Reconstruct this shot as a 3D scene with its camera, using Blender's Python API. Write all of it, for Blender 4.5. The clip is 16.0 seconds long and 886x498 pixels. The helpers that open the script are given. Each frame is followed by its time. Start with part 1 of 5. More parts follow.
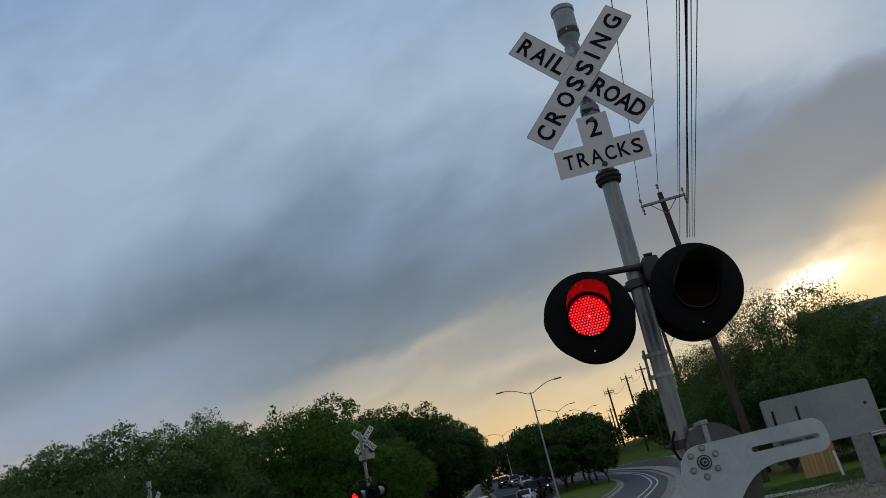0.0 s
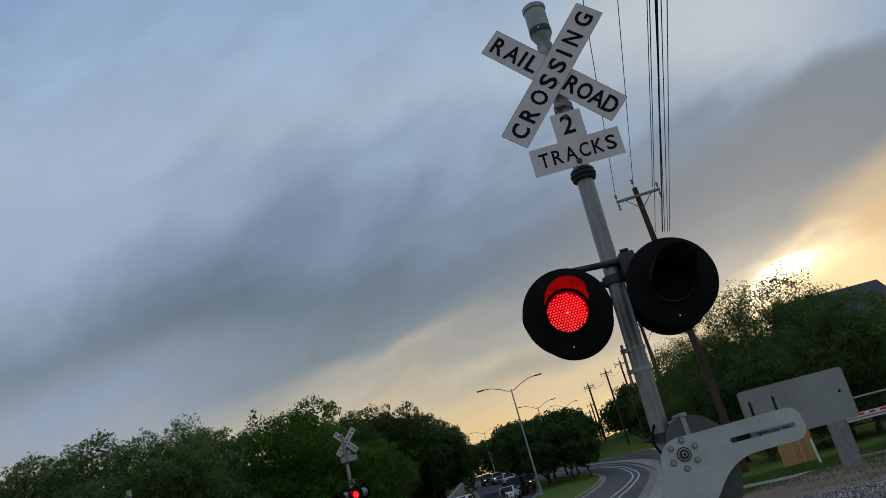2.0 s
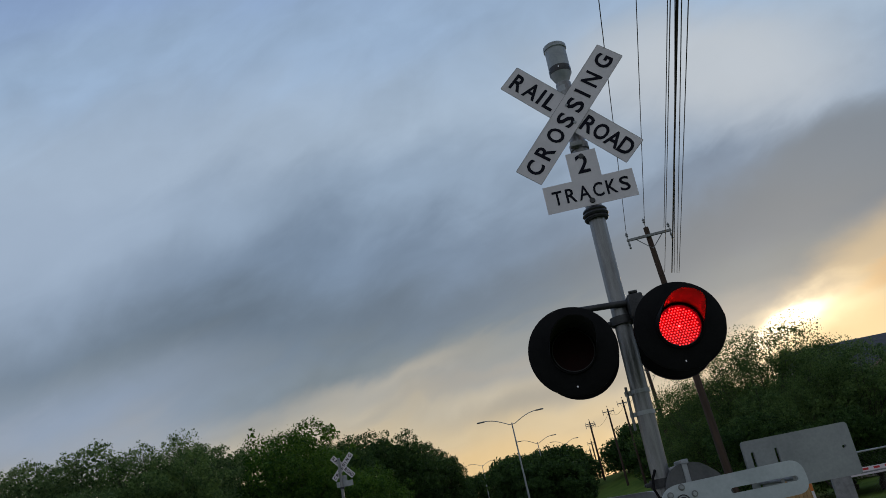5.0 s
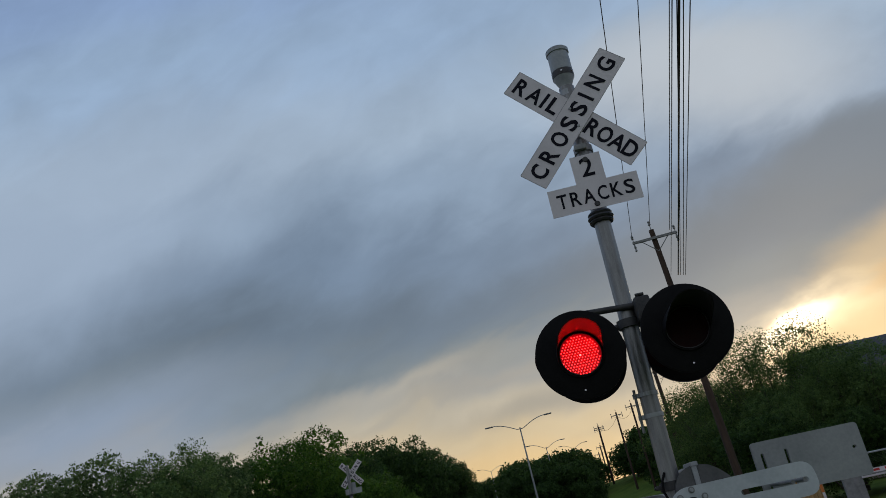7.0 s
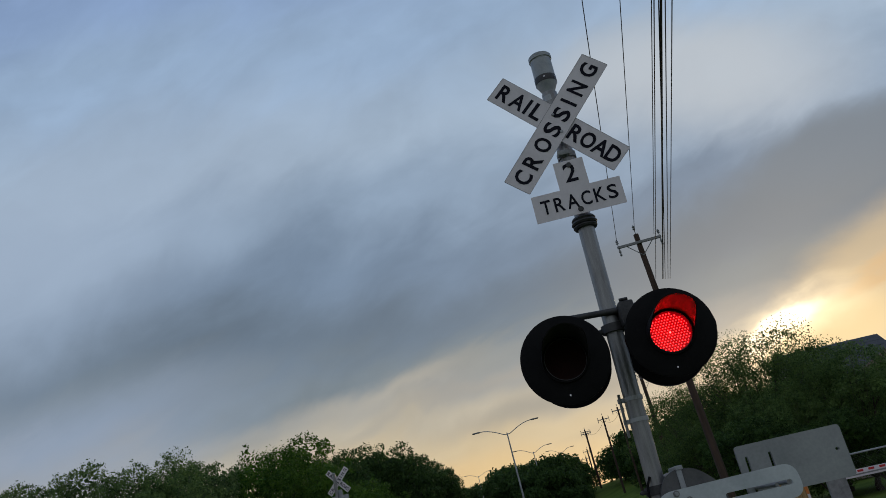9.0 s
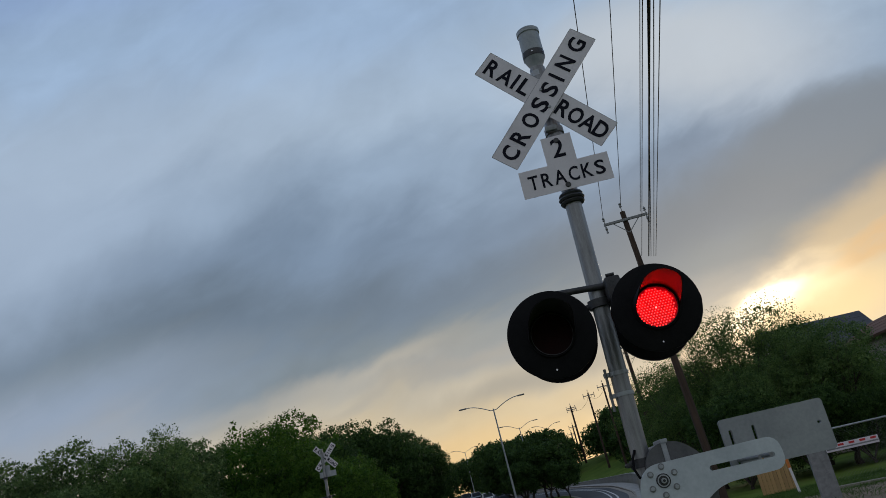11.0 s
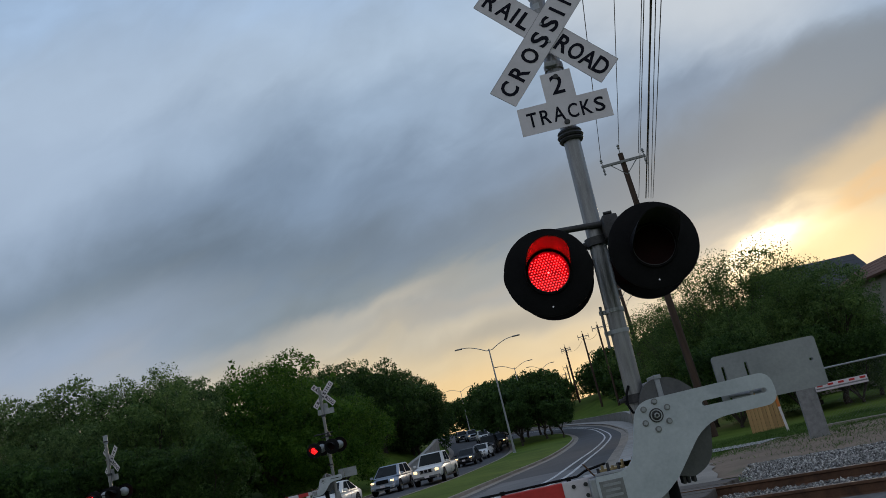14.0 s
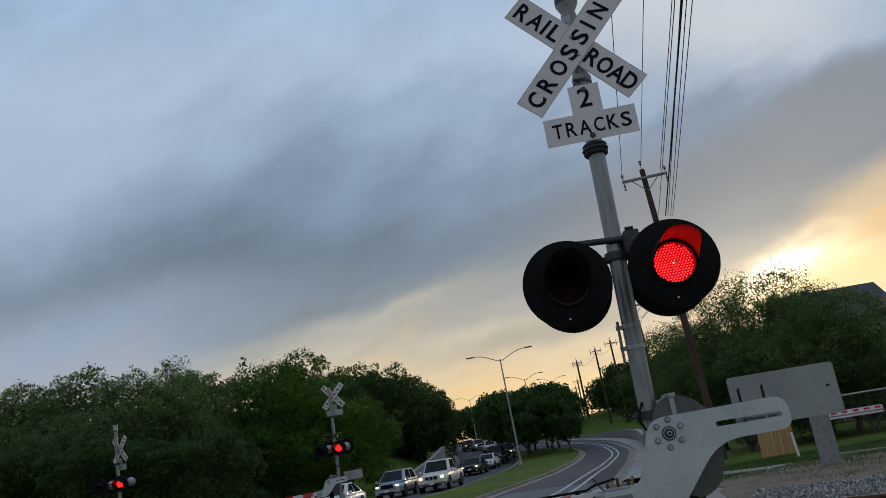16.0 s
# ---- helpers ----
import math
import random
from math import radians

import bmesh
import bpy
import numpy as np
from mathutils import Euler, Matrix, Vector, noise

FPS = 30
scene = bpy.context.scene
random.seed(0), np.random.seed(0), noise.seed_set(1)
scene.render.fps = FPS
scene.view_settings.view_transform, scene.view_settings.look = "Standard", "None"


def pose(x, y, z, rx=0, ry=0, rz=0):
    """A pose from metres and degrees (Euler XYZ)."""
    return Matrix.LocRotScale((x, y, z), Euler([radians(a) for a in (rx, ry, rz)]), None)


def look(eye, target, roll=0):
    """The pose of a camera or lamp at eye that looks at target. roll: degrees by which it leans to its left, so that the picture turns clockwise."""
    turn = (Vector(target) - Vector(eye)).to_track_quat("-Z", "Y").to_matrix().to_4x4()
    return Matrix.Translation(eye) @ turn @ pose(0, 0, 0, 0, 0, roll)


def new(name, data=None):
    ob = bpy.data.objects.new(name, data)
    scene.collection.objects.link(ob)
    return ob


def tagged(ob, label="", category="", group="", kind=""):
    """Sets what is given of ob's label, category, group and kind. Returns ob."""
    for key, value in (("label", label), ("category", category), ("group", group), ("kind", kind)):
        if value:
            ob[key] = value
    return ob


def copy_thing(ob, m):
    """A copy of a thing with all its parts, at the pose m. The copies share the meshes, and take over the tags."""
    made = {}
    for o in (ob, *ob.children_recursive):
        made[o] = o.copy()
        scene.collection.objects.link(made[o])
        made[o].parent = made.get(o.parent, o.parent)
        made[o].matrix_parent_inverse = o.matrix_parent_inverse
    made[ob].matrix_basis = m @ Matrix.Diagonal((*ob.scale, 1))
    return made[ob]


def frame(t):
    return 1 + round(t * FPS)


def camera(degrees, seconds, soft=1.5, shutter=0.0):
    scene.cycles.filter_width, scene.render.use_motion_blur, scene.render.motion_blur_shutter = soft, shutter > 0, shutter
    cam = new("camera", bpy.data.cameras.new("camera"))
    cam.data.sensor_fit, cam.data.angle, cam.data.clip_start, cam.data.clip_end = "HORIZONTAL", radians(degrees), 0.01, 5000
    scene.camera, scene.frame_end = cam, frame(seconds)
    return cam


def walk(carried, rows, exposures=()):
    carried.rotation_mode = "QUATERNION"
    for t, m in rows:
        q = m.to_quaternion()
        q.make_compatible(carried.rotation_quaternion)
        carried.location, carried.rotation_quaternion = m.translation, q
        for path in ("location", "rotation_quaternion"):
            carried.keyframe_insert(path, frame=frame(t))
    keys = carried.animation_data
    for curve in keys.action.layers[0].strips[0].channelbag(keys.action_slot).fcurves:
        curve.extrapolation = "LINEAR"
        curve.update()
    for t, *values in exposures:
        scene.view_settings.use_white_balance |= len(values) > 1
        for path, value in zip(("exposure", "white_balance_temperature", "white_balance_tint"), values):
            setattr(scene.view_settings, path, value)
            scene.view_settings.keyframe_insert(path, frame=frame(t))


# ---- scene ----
cam = camera(58.6, 16.0, soft=0.75)
EXPOSURES = [(0.0, 0.0), (4.0, 0.0), (7.0, -0.06), (9.0, -0.05), (12.0, 0.1), (14.0, 0.16), (16.0, 0.17)]
PATH = [
    (0, (-0.906, -5.563, 1.436), (-1.044, -3.663, 2.043), -12.7),
    (0.5, (-0.908, -5.56, 1.437), (-1.037, -3.657, 2.039), -13.3),
    (1, (-0.912, -5.565, 1.438), (-1.03, -3.662, 2.042), -13.6),
    (1.5, (-0.908, -5.565, 1.437), (-1.003, -3.659, 2.035), -14.2),
    (2, (-0.903, -5.568, 1.438), (-0.987, -3.66, 2.031), -14.5),
    (2.5, (-0.904, -5.567, 1.439), (-0.984, -3.66, 2.036), -14.6),
    (3, (-0.902, -5.57, 1.435), (-0.978, -3.664, 2.035), -14.6),
    (3.5, (-0.909, -5.57, 1.437), (-0.986, -3.664, 2.039), -14.2),
    (4, (-0.914, -5.593, 1.44), (-0.989, -3.693, 2.06), -12.8),
    (4.5, (-0.905, -5.594, 1.457), (-0.993, -3.705, 2.107), -11.2),
    (7, (-0.906, -5.599, 1.453), (-1.005, -3.721, 2.132), -12.0),
    (7.5, (-0.9, -5.599, 1.454), (-0.983, -3.72, 2.135), -12.2),
    (8, (-0.897, -5.599, 1.452), (-0.969, -3.723, 2.141), -12.2),
    (8.5, (-0.891, -5.592, 1.455), (-0.959, -3.716, 2.145), -12.3),
    (9, (-0.894, -5.597, 1.456), (-0.955, -3.719, 2.141), -12.8),
    (11.5, (-0.901, -5.579, 1.435), (-0.943, -3.669, 2.026), -12.8),
    (12, (-0.905, -5.571, 1.424), (-0.953, -3.648, 1.972), -12.6),
    (12.5, (-0.914, -5.566, 1.424), (-0.987, -3.635, 1.939), -12.7),
    (13, (-0.914, -5.568, 1.421), (-0.993, -3.634, 1.923), -12.7),
    (13.5, (-0.915, -5.573, 1.418), (-0.986, -3.635, 1.909), -12.7),
    (14, (-0.912, -5.564, 1.42), (-0.979, -3.625, 1.906), -12.5),
    (14.5, (-0.918, -5.566, 1.42), (-0.992, -3.628, 1.909), -12.3),
    (15, (-0.925, -5.566, 1.421), (-1.01, -3.63, 1.917), -11.8),
    (15.5, (-0.933, -5.571, 1.417), (-1.027, -3.636, 1.917), -10.8),
    (16, (-0.94, -5.581, 1.416), (-1.043, -3.65, 1.927), -9.4),
]
walk(cam, [(t, look(eye, target, roll)) for t, eye, target, roll in PATH], exposures=EXPOSURES)

# ---------------------------------------------------------------- world, sun
SUN_AZ, SUN_EL = radians(20.0), radians(7.6)
sun_dir = Vector((math.sin(SUN_AZ) * math.cos(SUN_EL), math.cos(SUN_AZ) * math.cos(SUN_EL), math.sin(SUN_EL)))


class Nodes:
    """Short hand for wiring node trees."""

    def __init__(self, tree):
        self.t = tree
        tree.nodes.clear()

    def add(self, kind, **props):
        n = self.t.nodes.new(kind)
        for k, v in props.items():
            if k == "operation":
                n.operation = v
            elif k == "data_type":
                n.data_type = v
            elif k == "blend_type":
                n.blend_type = v
        return n

    def put(self, sock, v):
        if isinstance(v, bpy.types.NodeSocket):
            self.t.links.new(v, sock)
        else:
            sock.default_value = v

    def math(self, op, a, b=0.0, c=0.0, clamp=False):
        n = self.add("ShaderNodeMath", operation=op)
        n.use_clamp = clamp
        for i, v in enumerate((a, b, c)):
            self.put(n.inputs[i], v)
        return n.outputs[0]

    def mix(self, fac, a, b, blend="MIX"):
        n = self.add("ShaderNodeMix", data_type="RGBA", blend_type=blend)
        self.put(n.inputs[0], fac), self.put(n.inputs[6], a), self.put(n.inputs[7], b)
        return n.outputs[2]

    def noise(self, vec, scale, detail=4.0, rough=0.55, dist=0.0):
        n = self.add("ShaderNodeTexNoise")
        self.put(n.inputs["Vector"], vec)
        n.inputs["Scale"].default_value, n.inputs["Detail"].default_value = scale, detail
        n.inputs["Roughness"].default_value, n.inputs["Distortion"].default_value = rough, dist
        return n.outputs[0]

    def ramp(self, fac, stops, ease="LINEAR"):
        n = self.add("ShaderNodeValToRGB")
        n.color_ramp.interpolation = ease
        el = n.color_ramp.elements
        while len(el) < len(stops):
            el.new(0.5)
        for e, (p, c) in zip(el, stops):
            e.position, e.color = p, (*c, 1) if len(c) == 3 else c
        self.put(n.inputs[0], fac)
        return n.outputs[0]

    def combine(self, x, y, z):
        n = self.add("ShaderNodeCombineXYZ")
        self.put(n.inputs[0], x), self.put(n.inputs[1], y), self.put(n.inputs[2], z)
        return n.outputs[0]

    def maprange(self, v, a, b, c=0.0, d=1.0):
        n = self.add("ShaderNodeMapRange")
        n.interpolation_type = "SMOOTHSTEP"
        self.put(n.inputs[0], v)
        for i, k in enumerate((a, b, c, d)):
            n.inputs[1 + i].default_value = k
        return n.outputs[0]


def srgb(r, g, b):
    return tuple((v / 255 / 12.92) if v < 11 else ((v / 255 + 0.055) / 1.055) ** 2.4 for v in (r, g, b))


def make_world():
    w = bpy.data.worlds.new("evening_sky")
    scene.world = w
    w.use_nodes = True
    k = Nodes(w.node_tree)
    tc = k.add("ShaderNodeTexCoord").outputs["Generated"]
    sep = k.add("ShaderNodeSeparateXYZ")
    k.put(sep.inputs[0], tc)
    x, y, z = sep.outputs
    # the dome laid flat round the view to the north: u to the east, v upwards
    yy = k.math("MAXIMUM", y, 0.3)
    u, v = k.math("DIVIDE", x, yy), k.math("DIVIDE", z, yy)
    # long wisps that climb towards the east
    a = radians(CLOUD_TURN)
    s = k.math("ADD", k.math("MULTIPLY", u, math.cos(a)), k.math("MULTIPLY", v, math.sin(a)))
    c = k.math("SUBTRACT", k.math("MULTIPLY", v, math.cos(a)), k.math("MULTIPLY", u, math.sin(a)))
    warp = k.noise(k.combine(k.math("MULTIPLY", s, 0.8), c, 5.0), 3.2, 4, 0.5)
    cw = k.math("ADD", c, k.math("MULTIPLY", k.math("SUBTRACT", warp, 0.5), 0.22))
    big = k.noise(k.combine(k.math("MULTIPLY", s, 0.42), cw, 3.1), 3.0, 3, 0.5, 0.3)
    mid = k.noise(k.combine(k.math("MULTIPLY", s, 0.45), cw, 7.7), 7.5, 5, 0.52, 0.4)
    fine = k.noise(k.combine(k.math("MULTIPLY", s, 0.5), cw, 2.2), 19.0, 5, 0.55, 0.5)
    puff = k.noise(k.combine(u, v, 1.3), 5.5, 5, 0.55, 0.5)

    def centred(n, gain):
        return k.math("MULTIPLY", k.math("SUBTRACT", n, 0.5), gain)

    low_calm = k.maprange(v, 0.06, 0.24, 0.5, 1.0)
    lift = k.math("MULTIPLY", k.math("ADD", k.math("ADD", centred(big, 0.26), centred(mid, 0.13)), centred(puff, 0.05)), low_calm)
    q = k.math("ADD", k.math("SUBTRACT", v, k.math("MULTIPLY", u, SKY_LEAN)), lift)
    base = k.ramp(q, [
        (0.00, srgb(222, 186, 136)), (0.055, srgb(228, 197, 148)), (0.10, srgb(211, 192, 159)), (0.145, srgb(190, 181, 164)), (0.195, srgb(158, 159, 158)),
        (0.245, srgb(121, 133, 143)), (0.31, srgb(108, 124, 142)), (0.385, srgb(119, 138, 161)), (0.47, srgb(144, 164, 187)),
        (0.57, srgb(164, 183, 204)), (0.75, srgb(153, 177, 206)), (0.92, srgb(139, 164, 202))], "EASE")
    tone = k.math("ADD", k.math("ADD", k.math("ADD", 1.0, centred(mid, 0.38)), centred(fine, 0.20)), centred(puff, 0.30))
    base = k.mix(1.0, base, k.combine(tone, tone, tone), "MULTIPLY")
    uw = k.math("ADD", u, centred(warp, 0.10))
    vw = k.math("ADD", v, k.math("ADD", centred(mid, 0.09), centred(puff, 0.06)))

    def cloud_mass(at_u, at_v, wide, tall, turn, soft=0.2):
        """How far a direction lies inside one soft-edged cloud: 1 in its heart, 0 outside."""
        e = radians(turn)
        du, dv = k.math("SUBTRACT", uw, at_u), k.math("SUBTRACT", vw, at_v)
        p = k.math("MULTIPLY", k.math("ADD", k.math("MULTIPLY", du, math.cos(e)), k.math("MULTIPLY", dv, math.sin(e))), 1 / wide)
        r = k.math("MULTIPLY", k.math("SUBTRACT", k.math("MULTIPLY", dv, math.cos(e)), k.math("MULTIPLY", du, math.sin(e))), 1 / tall)
        return k.maprange(k.math("SQRT", k.math("ADD", k.math("MULTIPLY", p, p), k.math("MULTIPLY", r, r))), soft, 1.0, 1.0, 0.0)

    for m, strength, colour in (
            (cloud_mass(-0.80, 0.45, 0.88, 0.28, 14, 0.0), 0.90, srgb(166, 183, 205)),
            (cloud_mass(-0.58, 0.215, 0.42, 0.085, 4, 0.0), 0.75, srgb(150, 166, 191)),
            (cloud_mass(0.36, 0.53, 0.30, 0.14, -8), 0.75, srgb(198, 204, 210)),
            (cloud_mass(0.50, 0.355, 0.25, 0.10, 14, 0.45), 0.85, srgb(118, 128, 139)),
            (cloud_mass(0.24, 0.30, 0.20, 0.075, 10, 0.1), 0.75, srgb(112, 122, 133)),
            (cloud_mass(-0.12, 0.19, 0.30, 0.035, 12, 0.0), 0.35, srgb(200, 189, 168)),
            (cloud_mass(-0.06, 0.168, 0.26, 0.016, 15, 0.0), 0.60, srgb(164, 160, 153)),
            (cloud_mass(0.16, 0.100, 0.15, 0.012, 10, 0.0), 0.60, srgb(176, 164, 146)),
            (cloud_mass(0.05, 0.135, 0.21, 0.028, 8, 0.1), 0.75, srgb(152, 149, 143)),
            (cloud_mass(0.52, 0.215, 0.26, 0.075, 20, 0.2), 0.55, srgb(230, 199, 150)),
            (cloud_mass(0.42, 0.150, 0.26, 0.060, 3, 0.2), 0.72, srgb(246, 216, 160)),
            (cloud_mass(0.52, 0.200, 0.15, 0.014, 16, 0.0), 0.60, srgb(218, 174, 120))):
        base = k.mix(k.math("MULTIPLY", m, strength), base, (*colour, 1))
    # the veiled sun
    core = k.math("ADD", k.math("MULTIPLY", cloud_mass(0.365, 0.163, 0.15, 0.042, 9, 0.0), 0.55), k.math("MULTIPLY", cloud_mass(0.352, 0.164, 0.085, 0.021, 12, 0.0), 1.5))
    hot = k.mix(1.0, base, k.mix(1.0, (1.0, 0.88, 0.66, 1), k.combine(core, core, core), "MULTIPLY"), "ADD")
    # away from the sunset the overcast is an even pale grey
    hot = k.mix(k.math("MULTIPLY", k.maprange(y, -0.25, 0.25, 1.0, 0.0), 0.8), hot, (*srgb(171, 176, 182), 1))
    below = k.maprange(z, -0.06, 0.0)
    hot = k.mix(below, (*srgb(70, 74, 66), 1), hot)
    sky = k.add("ShaderNodeTexSky")
    sky.sky_type, sky.sun_disc = "NISHITA", False
    sky.sun_elevation, sky.sun_rotation = SUN_EL, SUN_AZ
    blue = k.add("ShaderNodeBackground")
    k.put(blue.inputs[0], sky.outputs[0])
    blue.inputs[1].default_value = 0.1
    cloud = k.add("ShaderNodeBackground")
    k.put(cloud.inputs[0], hot)
    cloud.inputs[1].default_value = SKY_LEVEL
    m = k.add("ShaderNodeMixShader")
    m.inputs[0].default_value = 0.93
    k.put(m.inputs[1], blue.outputs[0]), k.put(m.inputs[2], cloud.outputs[0])
    out = k.add("ShaderNodeOutputWorld")
    k.put(out.inputs[0], m.outputs[0])


CLOUD_TURN, SKY_LEAN, SKY_LEVEL = 22.0, -0.02, 1.0
make_world()
sun = new("sun", bpy.data.lights.new("sun", "SUN"))
sun.data.energy, sun.data.angle, sun.data.color = 0.7, radians(12), (1.0, 0.80, 0.58)
sun.matrix_world = look(sun_dir * 200, (0, 0, 0))


# ---------------------------------------------------------------- materials
def surface(name, c1, c2, rough=0.8, metal=0.0, scale=6.0, fine=60.0, bump=0.15, stain=None, vary=0.0, spread=(0.35, 0.65), emit=None, coat=0.0, spec=0.5, stretch=(1, 1, 1), space="Object"):
    """A two-scale procedural surface: broad mottling, fine grain with relief, and stains."""
    mat = bpy.data.materials.new(name)
    mat.use_nodes = True
    k = Nodes(mat.node_tree)
    tc = k.add("ShaderNodeTexCoord").outputs[space]
    mp = k.add("ShaderNodeMapping")
    k.put(mp.inputs[0], tc)
    mp.inputs["Scale"].default_value = stretch
    vec = mp.outputs[0]
    broad = k.noise(vec, scale, 4, 0.6, 0.4)
    grain = k.noise(vec, fine, 3, 0.6)
    f = k.math("ADD", k.math("MULTIPLY", broad, 0.7), k.math("MULTIPLY", grain, 0.3))
    col = k.ramp(f, [(spread[0], c1), (spread[1], c2)])
    if stain:
        st = k.maprange(k.noise(vec, scale * 0.45, 5, 0.65, 1.2), 0.52, 0.75)
        col = k.mix(k.math("MULTIPLY", st, 0.6), col, (*stain, 1))
    if vary:
        inf = k.add("ShaderNodeObjectInfo")
        r = k.math("ADD", 1 - vary, k.math("MULTIPLY", inf.outputs["Random"], 2 * vary))
        col = k.mix(1.0, col, k.combine(r, r, r), "MULTIPLY")
    b = k.add("ShaderNodeBsdfPrincipled")
    k.put(b.inputs["Base Color"], col)
    k.put(b.inputs["Roughness"], k.math("ADD", rough - 0.08, k.math("MULTIPLY", broad, 0.16), clamp=True))
    b.inputs["Metallic"].default_value = metal
    b.inputs["Specular IOR Level"].default_value = spec
    b.inputs["Coat Weight"].default_value = coat
    if emit:
        b.inputs["Emission Color"].default_value = (*emit[0], 1)
        b.inputs["Emission Strength"].default_value = emit[1]
    if bump:
        bp = k.add("ShaderNodeBump")
        bp.inputs["Strength"].default_value, bp.inputs["Distance"].default_value = bump, 0.02
        k.put(bp.inputs["Height"], f)
        k.put(b.inputs["Normal"], bp.outputs[0])
    o = k.add("ShaderNodeOutputMaterial")
    k.put(o.inputs[0], b.outputs[0])
    return mat


def leaf_material(name, dark, light, sheen=0.35):
    mat = bpy.data.materials.new(name)
    mat.use_nodes = True
    k = Nodes(mat.node_tree)
    geo = k.add("ShaderNodeNewGeometry")
    tc = k.add("ShaderNodeTexCoord").outputs["Object"]
    # clump-scale noise paints in light tufts and shaded hollows besides natural variation
    patch = k.noise(tc, 1.1, 3, 0.55)
    f = k.math("ADD", k.math("MULTIPLY", geo.outputs["Random Per Island"], 0.42), k.math("SUBTRACT", k.math("MULTIPLY", patch, 1.7), 0.52))
    col = k.ramp(f, [(0.25, dark), (0.85, light)])
    b = k.add("ShaderNodeBsdfPrincipled")
    k.put(b.inputs["Base Color"], col)
    b.inputs["Roughness"].default_value = 0.65
    b.inputs["Specular IOR Level"].default_value = 0.14
    tr = k.add("ShaderNodeBsdfTranslucent")
    k.put(tr.inputs[0], col)
    mx = k.add("ShaderNodeMixShader")
    mx.inputs[0].default_value = sheen
    k.put(mx.inputs[1], b.outputs[0]), k.put(mx.inputs[2], tr.outputs[0])
    o = k.add("ShaderNodeOutputMaterial")
    k.put(o.inputs[0], mx.outputs[0])
    return mat


M = {}
M["galv"] = surface("galvanised_steel", (0.27, 0.285, 0.30), (0.40, 0.42, 0.44), 0.55, 0.35, 7, 90, 0.06, (0.28, 0.29, 0.30))
M["galv_plate"] = surface("galvanised_plate", (0.37, 0.41, 0.45), (0.52, 0.56, 0.60), 0.5, 0.3, 3.0, 45, 0.03, (0.30, 0.33, 0.36))
# darker than galv_plate, used for the weight plate
M["galv_darker"] = surface("darker_galvanised_plate", (0.22, 0.235, 0.25), (0.33, 0.345, 0.36), 0.5, 0.3, 3.0, 45, 0.03, (0.19, 0.20, 0.21))
M["galv_dark"] = surface("weathered_steel", (0.16, 0.165, 0.17), (0.27, 0.275, 0.28), 0.6, 0.4, 9, 80, 0.1)
M["pole_alu"] = surface("aluminium_pole", (0.15, 0.152, 0.155), (0.31, 0.313, 0.316), 0.45, 0.7, 6, 140, 0.05, (0.15, 0.15, 0.15), stretch=(4, 4, 0.35))
M["sign_white"] = surface("white_sign_sheet", (0.60, 0.565, 0.60), (0.69, 0.655, 0.69), 0.6, 0, 4, 60, 0.02, (0.55, 0.52, 0.54), spec=0.3)
M["sign_black"] = surface("black_sign_ink", (0.007, 0.007, 0.014), (0.013, 0.013, 0.022), 0.8, 0, 8, 70, 0.02, spec=0.12)
M["black"] = surface("black_paint", (0.005, 0.005, 0.006), (0.011, 0.011, 0.012), 0.8, 0, 6, 70, 0.05, spec=0.12)
M["dark_iron"] = surface("dark_iron", (0.03, 0.03, 0.032), (0.07, 0.07, 0.072), 0.55, 0.5, 10, 80, 0.1)
M["rust"] = surface("rusty_steel", (0.07, 0.035, 0.02), (0.16, 0.085, 0.05), 0.8, 0.3, 5, 60, 0.2, (0.045, 0.03, 0.022))
M["rail_top"] = surface("worn_rail_steel", (0.09, 0.06, 0.045), (0.17, 0.125, 0.10), 0.55, 0.5, 5, 60, 0.05)
M["cover_dark"] = surface("unlit_look_cover", (0.010, 0.002, 0.002), (0.018, 0.003, 0.003), 0.6, 0, 30, 120, 0.05, spec=0.1)
M["led"] = surface("lit_red_lens", (0.10, 0.004, 0.005), (0.14, 0.005, 0.006), 0.5, 0, 30, 120, 0, emit=((1.0, 0.001, 0.012), 0.22))
M["hood_inside"] = surface("dull_black_hood_lining", (0.030, 0.028, 0.028), (0.045, 0.042, 0.042), 0.6, 0, 8, 70, 0.05, spec=0.25)
M["led_dot"] = surface("red_diode", (0.4, 0.05, 0.05), (0.5, 0.06, 0.06), 0.4, 0, 30, 120, 0, emit=((1.0, 0.005, 0.0056), 28.0))
M["led_core"] = surface("bright_diode", (0.5, 0.2, 0.2), (0.5, 0.3, 0.3), 0.4, 0, 30, 120, 0, emit=((1.0, 0.012, 0.012), 34.0))
M["red_tape"] = surface("red_reflective_sheet", (0.42, 0.02, 0.02), (0.55, 0.03, 0.03), 0.4, 0, 8, 60, 0.03)
M["grey_paint"] = surface("grey_machine_paint", (0.065, 0.067, 0.070), (0.115, 0.117, 0.120), 0.5, 0.2, 6, 60, 0.08, (0.1, 0.1, 0.1))
M["asphalt"] = surface("asphalt", (0.040, 0.041, 0.044), (0.075, 0.076, 0.080), 0.85, 0, 0.35, 30, 0.3, (0.03, 0.03, 0.032))
M["concrete"] = surface("concrete", (0.25, 0.24, 0.22), (0.38, 0.365, 0.34), 0.85, 0, 0.8, 25, 0.25, (0.17, 0.16, 0.14))
M["kerb"] = surface("kerb_concrete", (0.20, 0.175, 0.145), (0.33, 0.295, 0.25), 0.9, 0, 0.9, 30, 0.25, (0.13, 0.105, 0.08))
